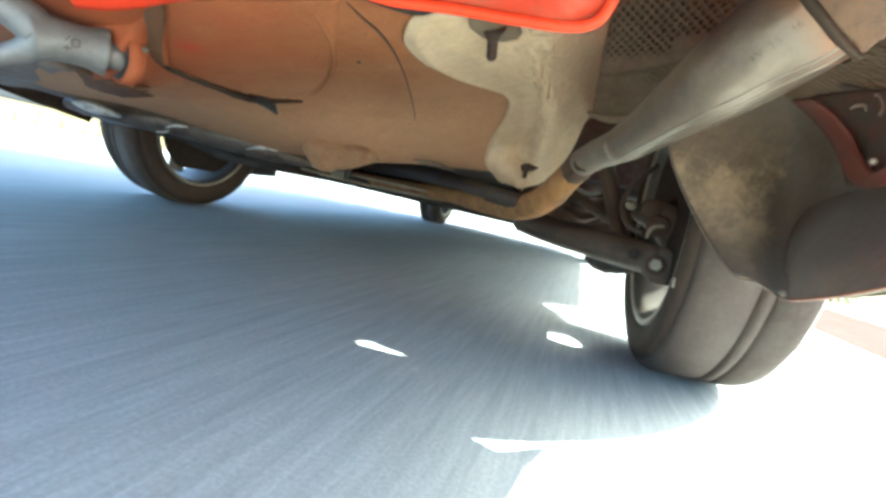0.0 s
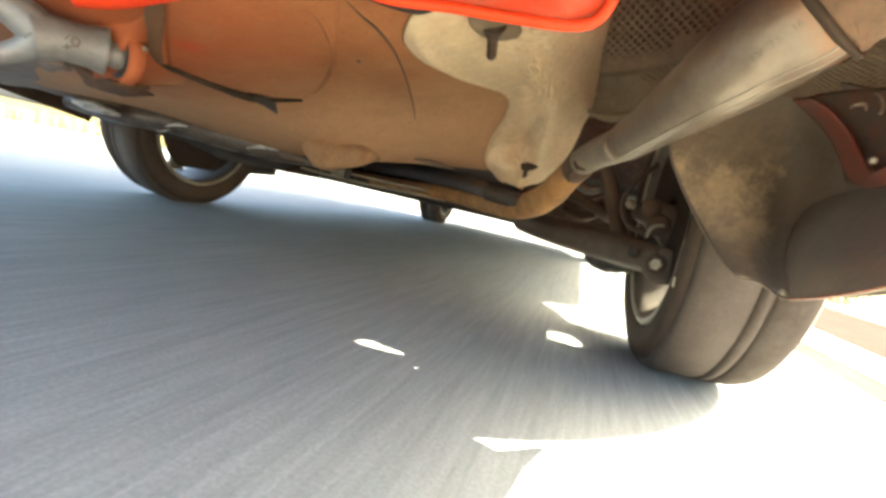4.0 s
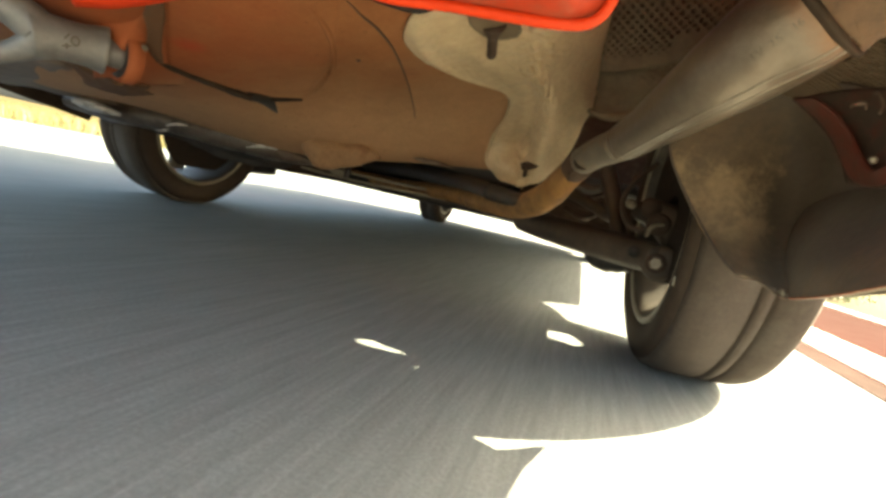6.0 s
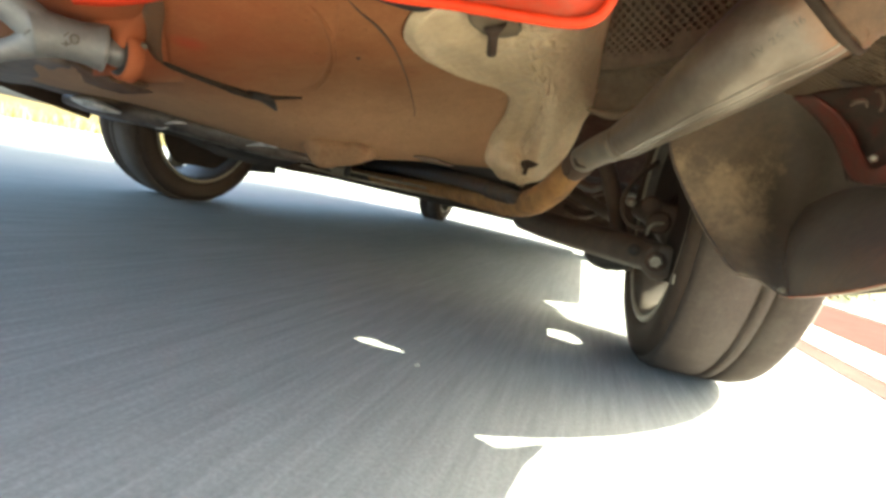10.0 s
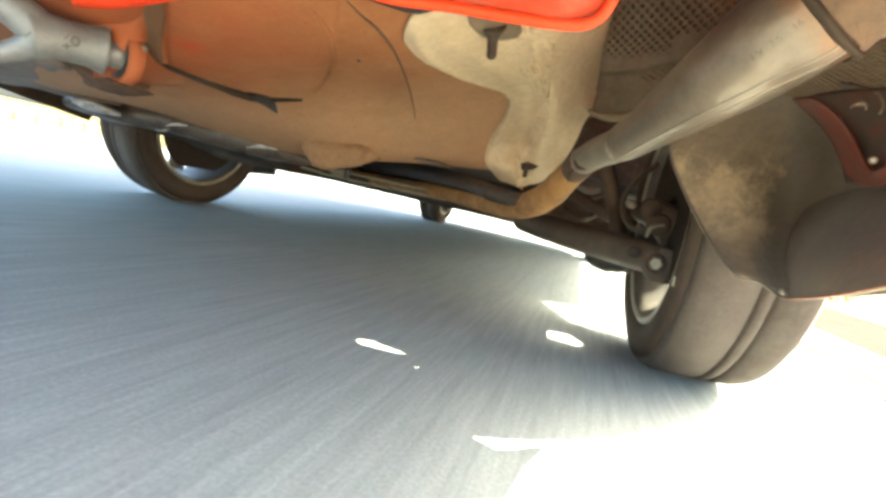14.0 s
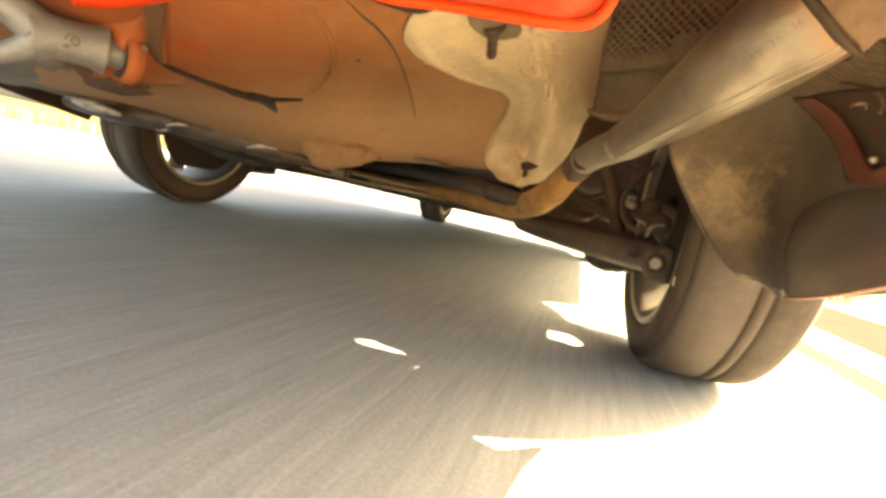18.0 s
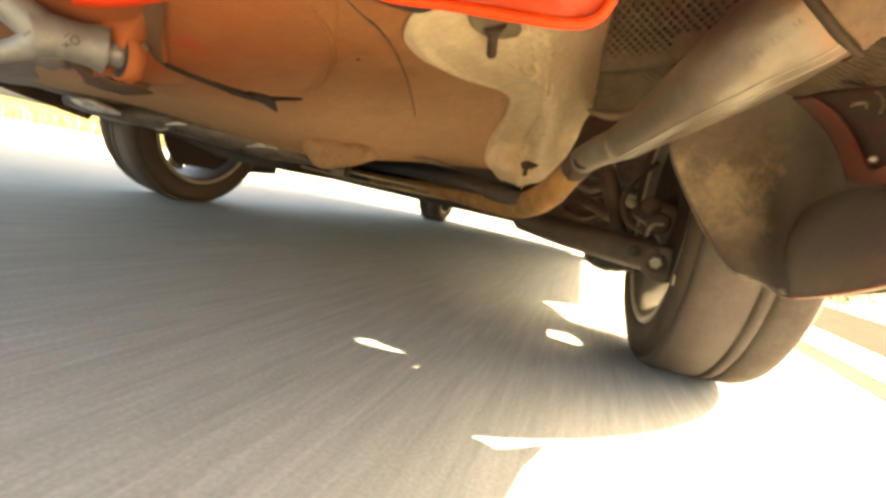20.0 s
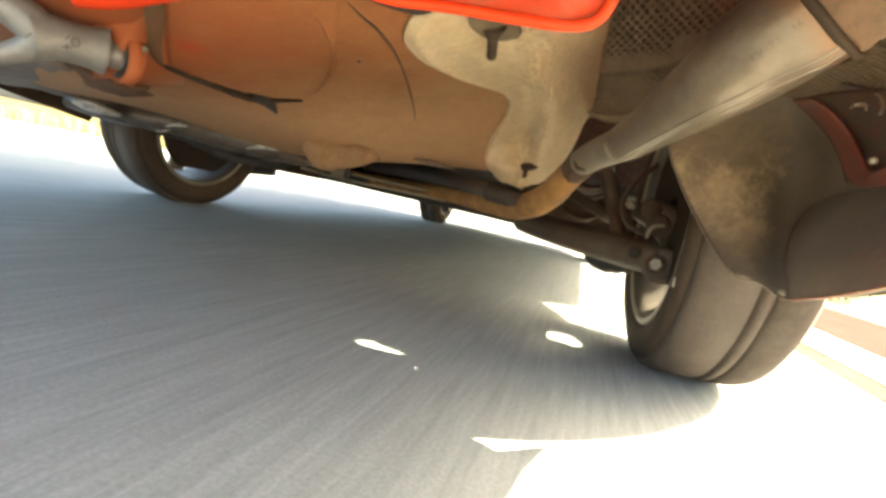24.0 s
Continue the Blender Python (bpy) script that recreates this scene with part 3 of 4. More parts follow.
def crumple(u, v):
    """Soft dents all over, fine creases along the bent ridge, a rolled border round the lobe."""
    ridge = math.exp(-((u - 0.58 - 0.06 * math.sin(v * 4)) / 0.09) ** 2)
    dent = 0.004 * noise.noise(Vector((u * 6, v * 9, 0))) + 0.0012 * abs(noise.noise(Vector((u * 20, v * 30, 3))))
    crease = 0.019 * abs(noise.noise(Vector((u * 17 + v * 6, v * 22 - u * 8, 7)))) + 0.0035 * abs(noise.noise(Vector((u * 44, v * 60, 2))))
    border = 0.0045 * math.exp(-((u - 0.07) / 0.045) ** 2) + 0.003 * math.exp(-((v - 0.97) / 0.02) ** 2)
    return dent + ridge * crease + border + 0.0006 * noise.noise(Vector((u * 50, v * 70, 4)))


part("heat_shield", sheet(LOBE + TONGUE, 150, 210, 0.003, crumple), FOIL, car, "crumpled dusty aluminium heat shield")
part("shield_dimple", sheet([[(0.374, -0.635, 0.449), (0.397, -0.62, 0.463), (0.413, -0.543, 0.481)], [(0.367, -0.6, 0.448), (0.39, -0.582, 0.459), (0.413, -0.515, 0.481)], [(0.373, -0.556, 0.453), (0.386, -0.516, 0.465), (0.405, -0.499, 0.477)]], 16, 16, 0.002), MESH_FOIL, car, "grey washer plate on the shield")
stud = part("shield_stud", tube([(0.387, -0.567, 0.464), (0.386, -0.558, 0.457), (0.385, -0.551, 0.455), (0.378, -0.515, 0.444)], [0.017, 0.0105, 0.0075, 0.0072], 14, 16), DRUM, car, "brown stud")
part("stud_plate", sheet([[(0.382, -0.0838, 0.3509), (0.3989, -0.0819, 0.3585), (0.4253, -0.0777, 0.3534)], [(0.3877, -0.0815, 0.3375), (0.4046, -0.0791, 0.3398), (0.4154, -0.078, 0.3447)]], 10, 6, 0.002, lambda u, v: 0.004 * noise.noise(Vector((u * 5, v * 3, 8)))), FLANGE, car, "torn brown washer of the lower stud")
part("shield_stud", tube([(0.3983, -0.0704, 0.3478), (0.3983, -0.0824, 0.3438), (0.3988, -0.0886, 0.3229)], [0.007, 0.0055, 0.005], 10, 8), DRUM, car, "brown stud")


def weave(cells_u, cells_v, depth):
    """A close diamond embossing all over a sheet."""
    return lambda u, v: -depth * (math.sin(math.pi * cells_u * (u + v) * 0.7) * math.sin(math.pi * cells_v * (u - v) * 0.7)) ** 2


def pits(u, v):
    """Staggered pits over the upper part of the tunnel shield, a plain pressed patch among them, a step below."""
    plain = 0.62 < u < 0.92 and v > 0.37
    fade = min(max((0.47 - v) / 0.06, 0.0), 1.0) if not plain else 0.0
    low = 0.45 * min(max((u - 0.45) / 0.1, 0.0), 1.0) * min(max((0.8 - u) / 0.1, 0.0), 1.0) if 0.56 < v < 0.66 else 0.0
    pit = max(0.0, math.cos(38 * math.pi * u) * math.cos(50 * math.pi * v) - 0.2) / 0.8
    step = 1.0 / (1.0 + math.exp(-(v - 0.54 - 0.03 * math.sin(u * 5)) * 160))
    return -0.016 * pit * max(fade, low) - 0.014 * step


TUNNEL = [[(0.382, -0.123, 0.824), (0.554, -0.176, 0.832), (0.789, -0.223, 0.82)],
          [(0.426, -0.056, 0.666), (0.594, -0.132, 0.663), (0.756, -0.187, 0.676)],
          [(0.448, 0, 0.556), (0.592, -0.082, 0.565), (0.736, -0.141, 0.588)],
          [(0.46, 0.038, 0.495), (0.588, -0.027, 0.507), (0.715, -0.069, 0.538)]]
part("tunnel_shield", sheet(TUNNEL, 230, 230, 0.003, pits), MESH_FOIL, car, "brown heat shield with staggered embossed pits")
SIDE_NET = [[(0.699, -0.564, 0.487), (0.741, -0.582, 0.495), (0.799, -0.617, 0.495)],
            [(0.708, -0.555, 0.456), (0.756, -0.572, 0.455), (0.81, -0.619, 0.451)],
            [(0.722, -0.543, 0.432), (0.771, -0.561, 0.418), (0.831, -0.609, 0.395)]]
part("tunnel_lip", tube([(0.506, -0.161, 0.475), (0.547, -0.17, 0.467), (0.588, -0.189, 0.473), (0.629, -0.227, 0.494)], [0.004, 0.009, 0.009, 0.004], 10, 30), MESH_FOIL, car, "rolled lower lip of the tunnel shield")
part("side_shield", sheet(SIDE_NET, 220, 170, 0.003, weave(34, 24, 0.004)), MESH_FOIL, car, "embossed heat shield beside the muffler")

# exhaust
def seam(points, radii, turn, r, steps=30):
    """Points along a pipe's skin, at an angle from its underside."""
    pts, out = [Vector(p) for p in points], []
    for k in range(steps + 1):
        t = k / steps
        c = glide(pts, t)
        d = (glide(pts, min(t + 0.01, 1)) - glide(pts, max(t - 0.01, 0))).normalized()
        q = Vector((0, 0, -1))
        q = (q - d * q.dot(d)).normalized()
        out.append(c + Matrix.Rotation(turn, 3, d) @ q * (glide([Vector((v, 0, 0)) for v in radii], t).x + r))
    return out


PIPE = [(0.575, -0.491, 0.357), (0.585, -0.503, 0.363), (0.602, -0.554, 0.372), (0.63, -0.66, 0.387), (0.656, -0.707, 0.409), (0.683, -0.727, 0.439)]
PIPE_R = [0.0237, 0.0265, 0.028, 0.034, 0.04, 0.045]
part("exhaust_pipe", tube([(0.53, -0.402, 0.338), (0.553, -0.44, 0.351), (0.578, -0.495, 0.358)], [0.0215, 0.0225, 0.0235], 28, 20), ZINC, car, "dull stainless pipe end")
tail = part("tail_pipe", tube(PIPE, PIPE_R, 56, 70), PIPE_STEEL, car, "dull stainless tail pipe with a lengthwise weld")
for turn in (-0.3, -0.05):
    part("pipe_seam", tube(seam(PIPE, PIPE_R, turn, -0.0004), 0.0014, 6, 60), STEEL, tail, "lengthwise weld seam")
RING = facing((0.684, -0.727, 0.44), (0.694, -0.736, 0.45))
part("weld_bead", tube([RING @ Vector((0.0462 * math.cos(k * math.pi / 8), 0.0462 * math.sin(k * math.pi / 8), 0)) for k in range(17)], 0.0034, 10, 120, lumps=0.55), MUFFLER, car, "lumpy brown weld bead")
part("muffler", tube([(0.682, -0.726, 0.438), (0.685, -0.727, 0.441), (0.692, -0.734, 0.449), (0.711, -0.746, 0.468), (0.75, -0.766, 0.511)], [0.0468, 0.047, 0.046, 0.052, 0.058], 48, 24), TAN, car, "brown dirty muffler neck with a weld collar")


part("rusty_pipe", tube([(0.533, -0.395, 0.341), (0.511, -0.347, 0.317), (0.474, -0.258, 0.277), (0.406, -0.134, 0.25), (0.294, 0.042, 0.246), (0.096, 0.298, 0.249), (-0.241, 0.617, 0.244), (-0.669, 0.91, 0.244)], [0.0215, 0.024, 0.027, 0.028, 0.027, 0.025, 0.024, 0.022], 24, 60, lumps=0.06), RUST, car, "orange-brown rusted exhaust pipe")
part("pipe_clamp", tube([(0.519, -0.375, 0.325), (0.526, -0.388, 0.332), (0.532, -0.401, 0.338)], [0.0225, 0.0238, 0.0225], 28, 6), DRUM, car, "rusty clamp ring")
part("fuel_pipe", tube([(0.44, -0.201, 0.264), (0.412, -0.188, 0.264), (0.329, -0.081, 0.272), (0.162, 0.176, 0.292), (-0.19, 0.588, 0.311), (-0.52, 0.856, 0.304)], [0.006, 0.0145, 0.0185, 0.024, 0.034, 0.03], 18, 50, lumps=0.08), RUBBER, car, "black rubber hose")
HOSE = [Vector(p) for p in ((0.412, -0.188, 0.264), (0.329, -0.081, 0.272), (0.162, 0.176, 0.292))]
for k in range(14):
    c, ahead = glide(HOSE, 0.12 + k * 0.03), glide(HOSE, 0.13 + k * 0.03)
    part("hose_rib", stack([(-0.0022, 0.015), (-0.001, 0.0185 + 0.0002 * k), (0.001, 0.0185 + 0.0002 * k), (0.0022, 0.015)], 18, facing(c, ahead)), RUBBER, car)
for dy in (0.0, 0.022):
    part("brake_line", tube([(-0.354, 0.111, 0.248), (-0.261, 0.191, 0.243), (-0.133, 0.282, 0.243), (0.059, 0.413, 0.247)], 0.0042, 8, 30), RIM, car, "thin pale brake line").location = (0, 0, -dy)
part("line_union", tube([(-0.26, 0.149, 0.245), (-0.219, 0.161, 0.242)], 0.0185, 4, 4), RIM, car, "pale square pipe union", smooth=False)
part("line_collar", tube([(-0.213, 0.158, 0.243), (-0.205, 0.16, 0.242)], 0.022, 10, 3), BLACK, car)
part("brake_line", tube([(-0.338, 0.095, 0.249), (-0.302, 0.105, 0.244), (-0.255, 0.14, 0.24)], 0.007, 8, 12), RIM, car, "thin pale brake line")

def letter(char, m, size, parent):
    """One stamped character, lying flat on the pose m."""
    curve = bpy.data.curves.new("letter", "FONT")
    curve.body, curve.size, curve.extrude, curve.align_x, curve.align_y = char, size, 0.0002, "CENTER", "CENTER"
    tmp = new("letter", curve)
    me = bpy.data.meshes.new_from_object(tmp)
    bpy.data.objects.remove(tmp)
    me.materials.append(INK)
    ob = new("stamped_letter", me)
    ob.parent = parent
    ob.matrix_world = m


for char, t in zip("1V2516", (0.821, 0.834, 0.856, 0.869, 0.903, 0.916)):
    pts = [Vector(p) for p in PIPE]
    c, d = glide(pts, t), (glide(pts, t + 0.01) - glide(pts, t - 0.01)).normalized()
    up = (BEHIND - c)
    up = Matrix.Rotation(0.04, 3, d) @ (up - d * up.dot(d)).normalized()
    r = glide([Vector((v, 0, 0)) for v in PIPE_R], t).x
    side = up.cross(d)
    m = Matrix((d, side, up)).transposed().to_4x4()
    letter(char, Matrix.Translation(c + up * (r + 0.0001)) @ m, 0.008, tail)

# rear beam and floor
part("beam_shroud", sheet([[(-0.96, -0.165, 0.283), (-0.785, -0.023, 0.294), (-0.58, 0.058, 0.285), (-0.368, 0.141, 0.265)], [(-0.96, -0.127, 0.242), (-0.772, -0.025, 0.246), (-0.587, 0.05, 0.237), (-0.395, 0.128, 0.228)], [(-0.96, -0.091, 0.234), (-0.777, -0.008, 0.228), (-0.601, 0.062, 0.195), (-0.439, 0.132, 0.201)]], 40, 16, 0.01, lambda u, v: 0.012 * noise.noise(Vector((u * 9, v * 3, 5))), away=(0, 1, 0)), BLACK, car, "black underside behind the beam")
part("rear_beam", tube([(-0.939, -0.22, 0.264), (-0.811, -0.182, 0.265), (-0.668, -0.117, 0.272), (-0.517, -0.051, 0.267), (-0.394, 0.006, 0.26), (-0.332, 0.065, 0.251), (-0.305, 0.136, 0.248)], [0.022, 0.04, 0.044, 0.048, 0.042, 0.024, 0.006], 28, 120, 0.75, lumps=0.1), GLOSS, car, "grey-brown coated rear beam")
# Added swelling and patches stand in for sky reflections on the glossy beam.
part("beam_highlight", tube([(-0.8014, -0.2994, 0.2675), (-0.7862, -0.2752, 0.2657), (-0.7534, -0.2527, 0.2627), (-0.7245, -0.2199, 0.2581)], [0.006, 0.02, 0.019, 0.006], 18, 40, 0.7, lumps=0.12), SHEEN, car, "pale grey swelling painted in for a sky highlight on the beam")
for a, b, c, r in (((-0.7638, -0.2961, 0.2725), (-0.7535, -0.2802, 0.2723), (-0.7414, -0.2619, 0.2714), 0.006), ((-0.5751, -0.2059, 0.2542), (-0.5588, -0.1868, 0.2673), (-0.5411, -0.1665, 0.27), 0.008), ((-0.5891, -0.2206, 0.2381), (-0.5791, -0.2106, 0.2401), (-0.5679, -0.1972, 0.2495), 0.005), ((-0.3711, -0.1216, 0.2463), (-0.3407, -0.0949, 0.2613), (-0.3091, -0.0685, 0.2602), 0.011)):
    part("glint_patch", tube([a, b, c], [0.002, r, 0.002], 12, 24, 0.5, lumps=0.6), GLINT, car, "pale patch painted in for a glint on the beam")
part("inner_floor", block((1.5, 3.2, 0.03), (0.0, 1.75, 0.36), 0.01), BLACK, car, "black inner floor")
for s in (-1, 1):
    part("sill", block((0.17, 1.72, 0.2), (s * 0.79 - 0.04, 1.41, 0.3 + s * 0.015), 0.012), MUFFLER, car, "brown-black inner sill")
part("floor", block((1.44, 2.5, 0.05), (0.02, 1.98, 0.215), 0.015), BLACK, car, "black underbody floor")
part("axle_bracket", tube([(-0.95, 0.401, 0.213), (-0.911, 0.463, 0.192), (-0.798, 0.549, 0.193)], [0.05, 0.05, 0.035], 12, 10), BLACK, car)

# rear suspension
part("trailing_arm", tube([(0.371, 0.272, 0.221), (0.49, 0.118, 0.213), (0.6, -0.028, 0.21), (0.666, -0.135, 0.209), (0.707, -0.207, 0.207)], [0.034, 0.034, 0.032, 0.03, 0.026], 10, 40, 1.15), ARM, car, "grimy pressed-steel trailing arm")
part("arm_flange", tube([(0.425, 0.184, 0.225), (0.527, 0.046, 0.227), (0.62, -0.073, 0.226), (0.679, -0.181, 0.226)], [0.008, 0.008, 0.007, 0.006], 8, 30), ARM, car, "rolled upper flange of the arm")
part("arm_eye", stack([(-0.05, 0.034), (-0.004, 0.035), (0.004, 0.031), (0.004, 0.02)], 36, facing((0.709, -0.207, 0.203), BEHIND)), ARM, car, "bushing eye of the arm")
bolt(car, (0.701, -0.222, 0.201), BEHIND, 0.0125)
part("arm_hole", stack([(-0.01, 0.0115), (0.003, 0.0115)], 20, facing((0.661, -0.201, 0.213), BEHIND)), BLACK, car, "dark hole in the arm")
part("arm_bracket", tube([(0.582, 0.015, 0.178), (0.615, -0.008, 0.165), (0.648, -0.04, 0.171), (0.679, -0.072, 0.174)], [0.012, 0.022, 0.02, 0.012], 10, 20, lumps=0.5), BLACK, car, "grimy lower bracket")
part("anchor_plate", tube([(0.707, -0.159, 0.17), (0.742, -0.169, 0.175), (0.751, -0.174, 0.195)], [0.012, 0.016, 0.012], 8, 10, 0.6), BLACK, car)
part("subframe", sheet([[(0.285, 0.469, 0.75), (0.508, 0.487, 0.784), (0.71, 0.444, 0.794), (0.874, 0.279, 0.759)], [(0.307, 0.378, 0.381), (0.557, 0.406, 0.434), (0.765, 0.368, 0.469), (0.885, 0.194, 0.471)], [(0.374, 0.375, 0.192), (0.582, 0.352, 0.189), (0.725, 0.271, 0.2), (0.839, 0.153, 0.248)]], 16, 16, 0.02, away=(0, 1, 0)), FLANGE, car, "brown-black inner arch")
part("damper", tube([(0.57, 0.06, 0.407), (0.613, 0.02, 0.312), (0.642, -0.066, 0.225)], [0.02, 0.02, 0.016], 14, 10), ARM, car, "grimy damper")
for k in range(4):
    part("spring_coil", tube([(0.496, 0.166, 0.335), (0.548, 0.127, 0.316), (0.589, 0.195, 0.34)], 0.008, 8, 12), FLANGE, car, "dark spring coil").location = (0, 0, 0.03 - 0.028 * k)
part("brake_hose", tube([(0.676, -0.054, 0.411), (0.636, -0.084, 0.355), (0.623, -0.104, 0.307), (0.641, -0.125, 0.267), (0.675, -0.137, 0.254)], 0.0055, 8, 30), ARM, car, "grey-brown brake hose")
part("hose_bracket", tube([(0.679, -0.178, 0.247), (0.68, -0.177, 0.262), (0.688, -0.178, 0.272), (0.704, -0.18, 0.277)], [0.003, 0.004, 0.004, 0.002], 8, 24), BOLT, car, "small bent hose bracket")
part("hose_clip", block((0.004, 0.004, 0.016), (0.7088, -0.379, 0.187), 0.001), BOLT, car, "pale clip beside the rim")
part("pad_connector", tube([(0.6287, -0.117, 0.313), (0.6385, -0.117, 0.309), (0.6487, -0.116, 0.304)], [0.006, 0.0105, 0.006], 12, 16), BOLT, car, "pale grey connector")
for way in ([(0.5191, -0.4289, 0.3342), (0.5265, -0.4288, 0.3251), (0.5398, -0.4318, 0.3229)], [(0.5208, -0.4159, 0.3194), (0.5152, -0.4026, 0.3118), (0.5163, -0.3821, 0.3049)]):
    part("weld_crack", tube(way, [0.001, 0.0028, 0.001], 8, 20, lumps=0.6), MUFFLER, car, "black burnt crack at the pipe joint")
part("cross_strut", tube([(0.457, 0.154, 0.334), (0.559, 0.075, 0.3), (0.614, 0.016, 0.276)], 0.015, 10, 10), ARM, car, "grimy cross strut")
part("knuckle", tube([(0.658, -0.084, 0.301), (0.698, -0.115, 0.294), (0.748, -0.125, 0.262), (0.778, -0.133, 0.21)], [0.02, 0.032, 0.042, 0.03], 16, 24, lumps=0.35), ARM, car, "rusty wheel carrier")
part("rust_boss", stack([(-0.02, 0.02), (0.006, 0.021), (0.01, 0.016)], 18, facing((0.676, -0.141, 0.307), BEHIND)), DRUM, car, "red-brown rusty boss")
part("knuckle_cap", stack([(-0.03, 0.022), (0.0, 0.023), (0.006, 0.018)], 24, facing((0.696, -0.165, 0.276), BEHIND)), DRUM, car, "round cap on the carrier")

# wheel arch liner and inner bumper on the near side
LINER_NET = [[(0.627, -0.493, 0.385), (0.684, -0.5, 0.443), (0.737, -0.524, 0.462), (0.772, -0.58, 0.437), (0.816, -0.644, 0.404)],
       [(0.65, -0.492, 0.338), (0.71, -0.487, 0.357), (0.781, -0.469, 0.377), (0.816, -0.511, 0.377), (0.828, -0.646, 0.355)],
       [(0.694, -0.507, 0.275), (0.738, -0.499, 0.278), (0.796, -0.486, 0.288), (0.822, -0.55, 0.298), (0.833, -0.662, 0.306)],
       [(0.733, -0.548, 0.225), (0.761, -0.545, 0.222), (0.787, -0.558, 0.213), (0.7946, -0.6422, 0.2303), (0.8029, -0.7531, 0.2559)]]
part("arch_liner", sheet(LINER_NET, 40, 40, 0.004, away=(0, 1, 0.3)), LINER, car, "dusty grey plastic arch liner")
INSIDE = [[(0.8294, -0.4641, 0.3647), (0.8314, -0.4865, 0.3627), (0.8347, -0.5096, 0.3609), (0.8333, -0.5414, 0.3559), (0.8337, -0.5968, 0.3502)],
          [(0.7959, -0.4956, 0.2958), (0.7998, -0.5348, 0.2966), (0.7992, -0.5834, 0.2962), (0.7988, -0.6328, 0.2959), (0.7952, -0.6927, 0.2947)],
          [(0.789, -0.5224, 0.2461), (0.7832, -0.5738, 0.2489), (0.7761, -0.6304, 0.2517), (0.7652, -0.7024, 0.2558), (0.7593, -0.7727, 0.2622)],
          [(0.8026, -0.5015, 0.2069), (0.7817, -0.5897, 0.2138), (0.7647, -0.6637, 0.2214), (0.747, -0.7432, 0.2314), (0.7341, -0.8209, 0.2458)]]
part("bumper_inside", sheet(INSIDE, 32, 28, 0.003, away=(1, 0.6, 0.3)), LINER, car, "smooth grey plastic inside of the rear bumper")
part("bumper_edge", tube([(0.8026, -0.5015, 0.2069), (0.7855, -0.572, 0.2117), (0.7762, -0.6144, 0.2164), (0.7647, -0.6637, 0.2214), (0.7515, -0.7233, 0.2288), (0.7411, -0.7737, 0.2363), (0.7341, -0.8209, 0.2458)], [0.0008, 0.0014, 0.0014, 0.0013, 0.0012, 0.001, 0.0009], 10, 60), EDGE_RED, car, "dusty red lower edge of the bumper")
part("liner_clip", stack([(-0.004, 0.0042), (0.001, 0.004), (0.003, 0.0025)], 12, facing((0.7836, -0.5528, 0.2155), BEHIND)), BOLT, car, "pale plastic clip at the liner's tip")
part("liner_edge", tube([(0.629, -0.495, 0.381), (0.65, -0.496, 0.337), (0.694, -0.511, 0.274), (0.732, -0.551, 0.225), (0.76, -0.549, 0.221), (0.785, -0.563, 0.211), (0.7946, -0.6422, 0.2285), (0.8029, -0.7531, 0.2541)], 0.0016, 8, 60), ARM, car, "dusty rim of the liner")
part("red_bracket", sheet([[(0.72, -0.61, 0.406), (0.749, -0.621, 0.416), (0.781, -0.675, 0.409)], [(0.753, -0.602, 0.386), (0.771, -0.639, 0.384), (0.788, -0.676, 0.38)], [(0.773, -0.605, 0.361), (0.778, -0.651, 0.352), (0.789, -0.691, 0.348)], [(0.785, -0.609, 0.335), (0.781, -0.664, 0.325), (0.788, -0.705, 0.322)]], 24, 24, 0.003, lambda u, v: 0.0008 * noise.noise(Vector((u * 5, v * 5, 9))), away=(1, 0.9, 0.3)), DIRTY_RED, car, "dirty dull red body flange")
part("flange_edge", sheet([[(0.719, -0.614, 0.405), (0.729, -0.628, 0.404)], [(0.741, -0.611, 0.392), (0.747, -0.634, 0.391)], [(0.759, -0.612, 0.375), (0.761, -0.641, 0.373)], [(0.77, -0.617, 0.355), (0.768, -0.651, 0.355)], [(0.777, -0.629, 0.337), (0.772, -0.662, 0.343)], [(0.781, -0.659, 0.326), (0.773, -0.674, 0.337)], [(0.783, -0.697, 0.329), (0.775, -0.697, 0.343)]], 8, 36, 0.003, away=(1, 0.9, 0.3)), DULL_RED, car, "dull red painted edge of the flange")
bolt(car, (0.767, -0.681, 0.344), BEHIND, 0.0022)
part("flange_hook", tube([(0.751, -0.654, 0.392), (0.752, -0.659, 0.394), (0.758, -0.659, 0.395), (0.761, -0.659, 0.39)], [0.0012, 0.0022, 0.002, 0.001], 8, 20), FLANGE, car, "grimy hook on the flange")
part("flange_hook", tube([(0.762, -0.66, 0.405), (0.766, -0.661, 0.403), (0.769, -0.664, 0.394), (0.768, -0.665, 0.386)], 0.0016, 8, 14), FLANGE, car, "grimy hook on the flange")

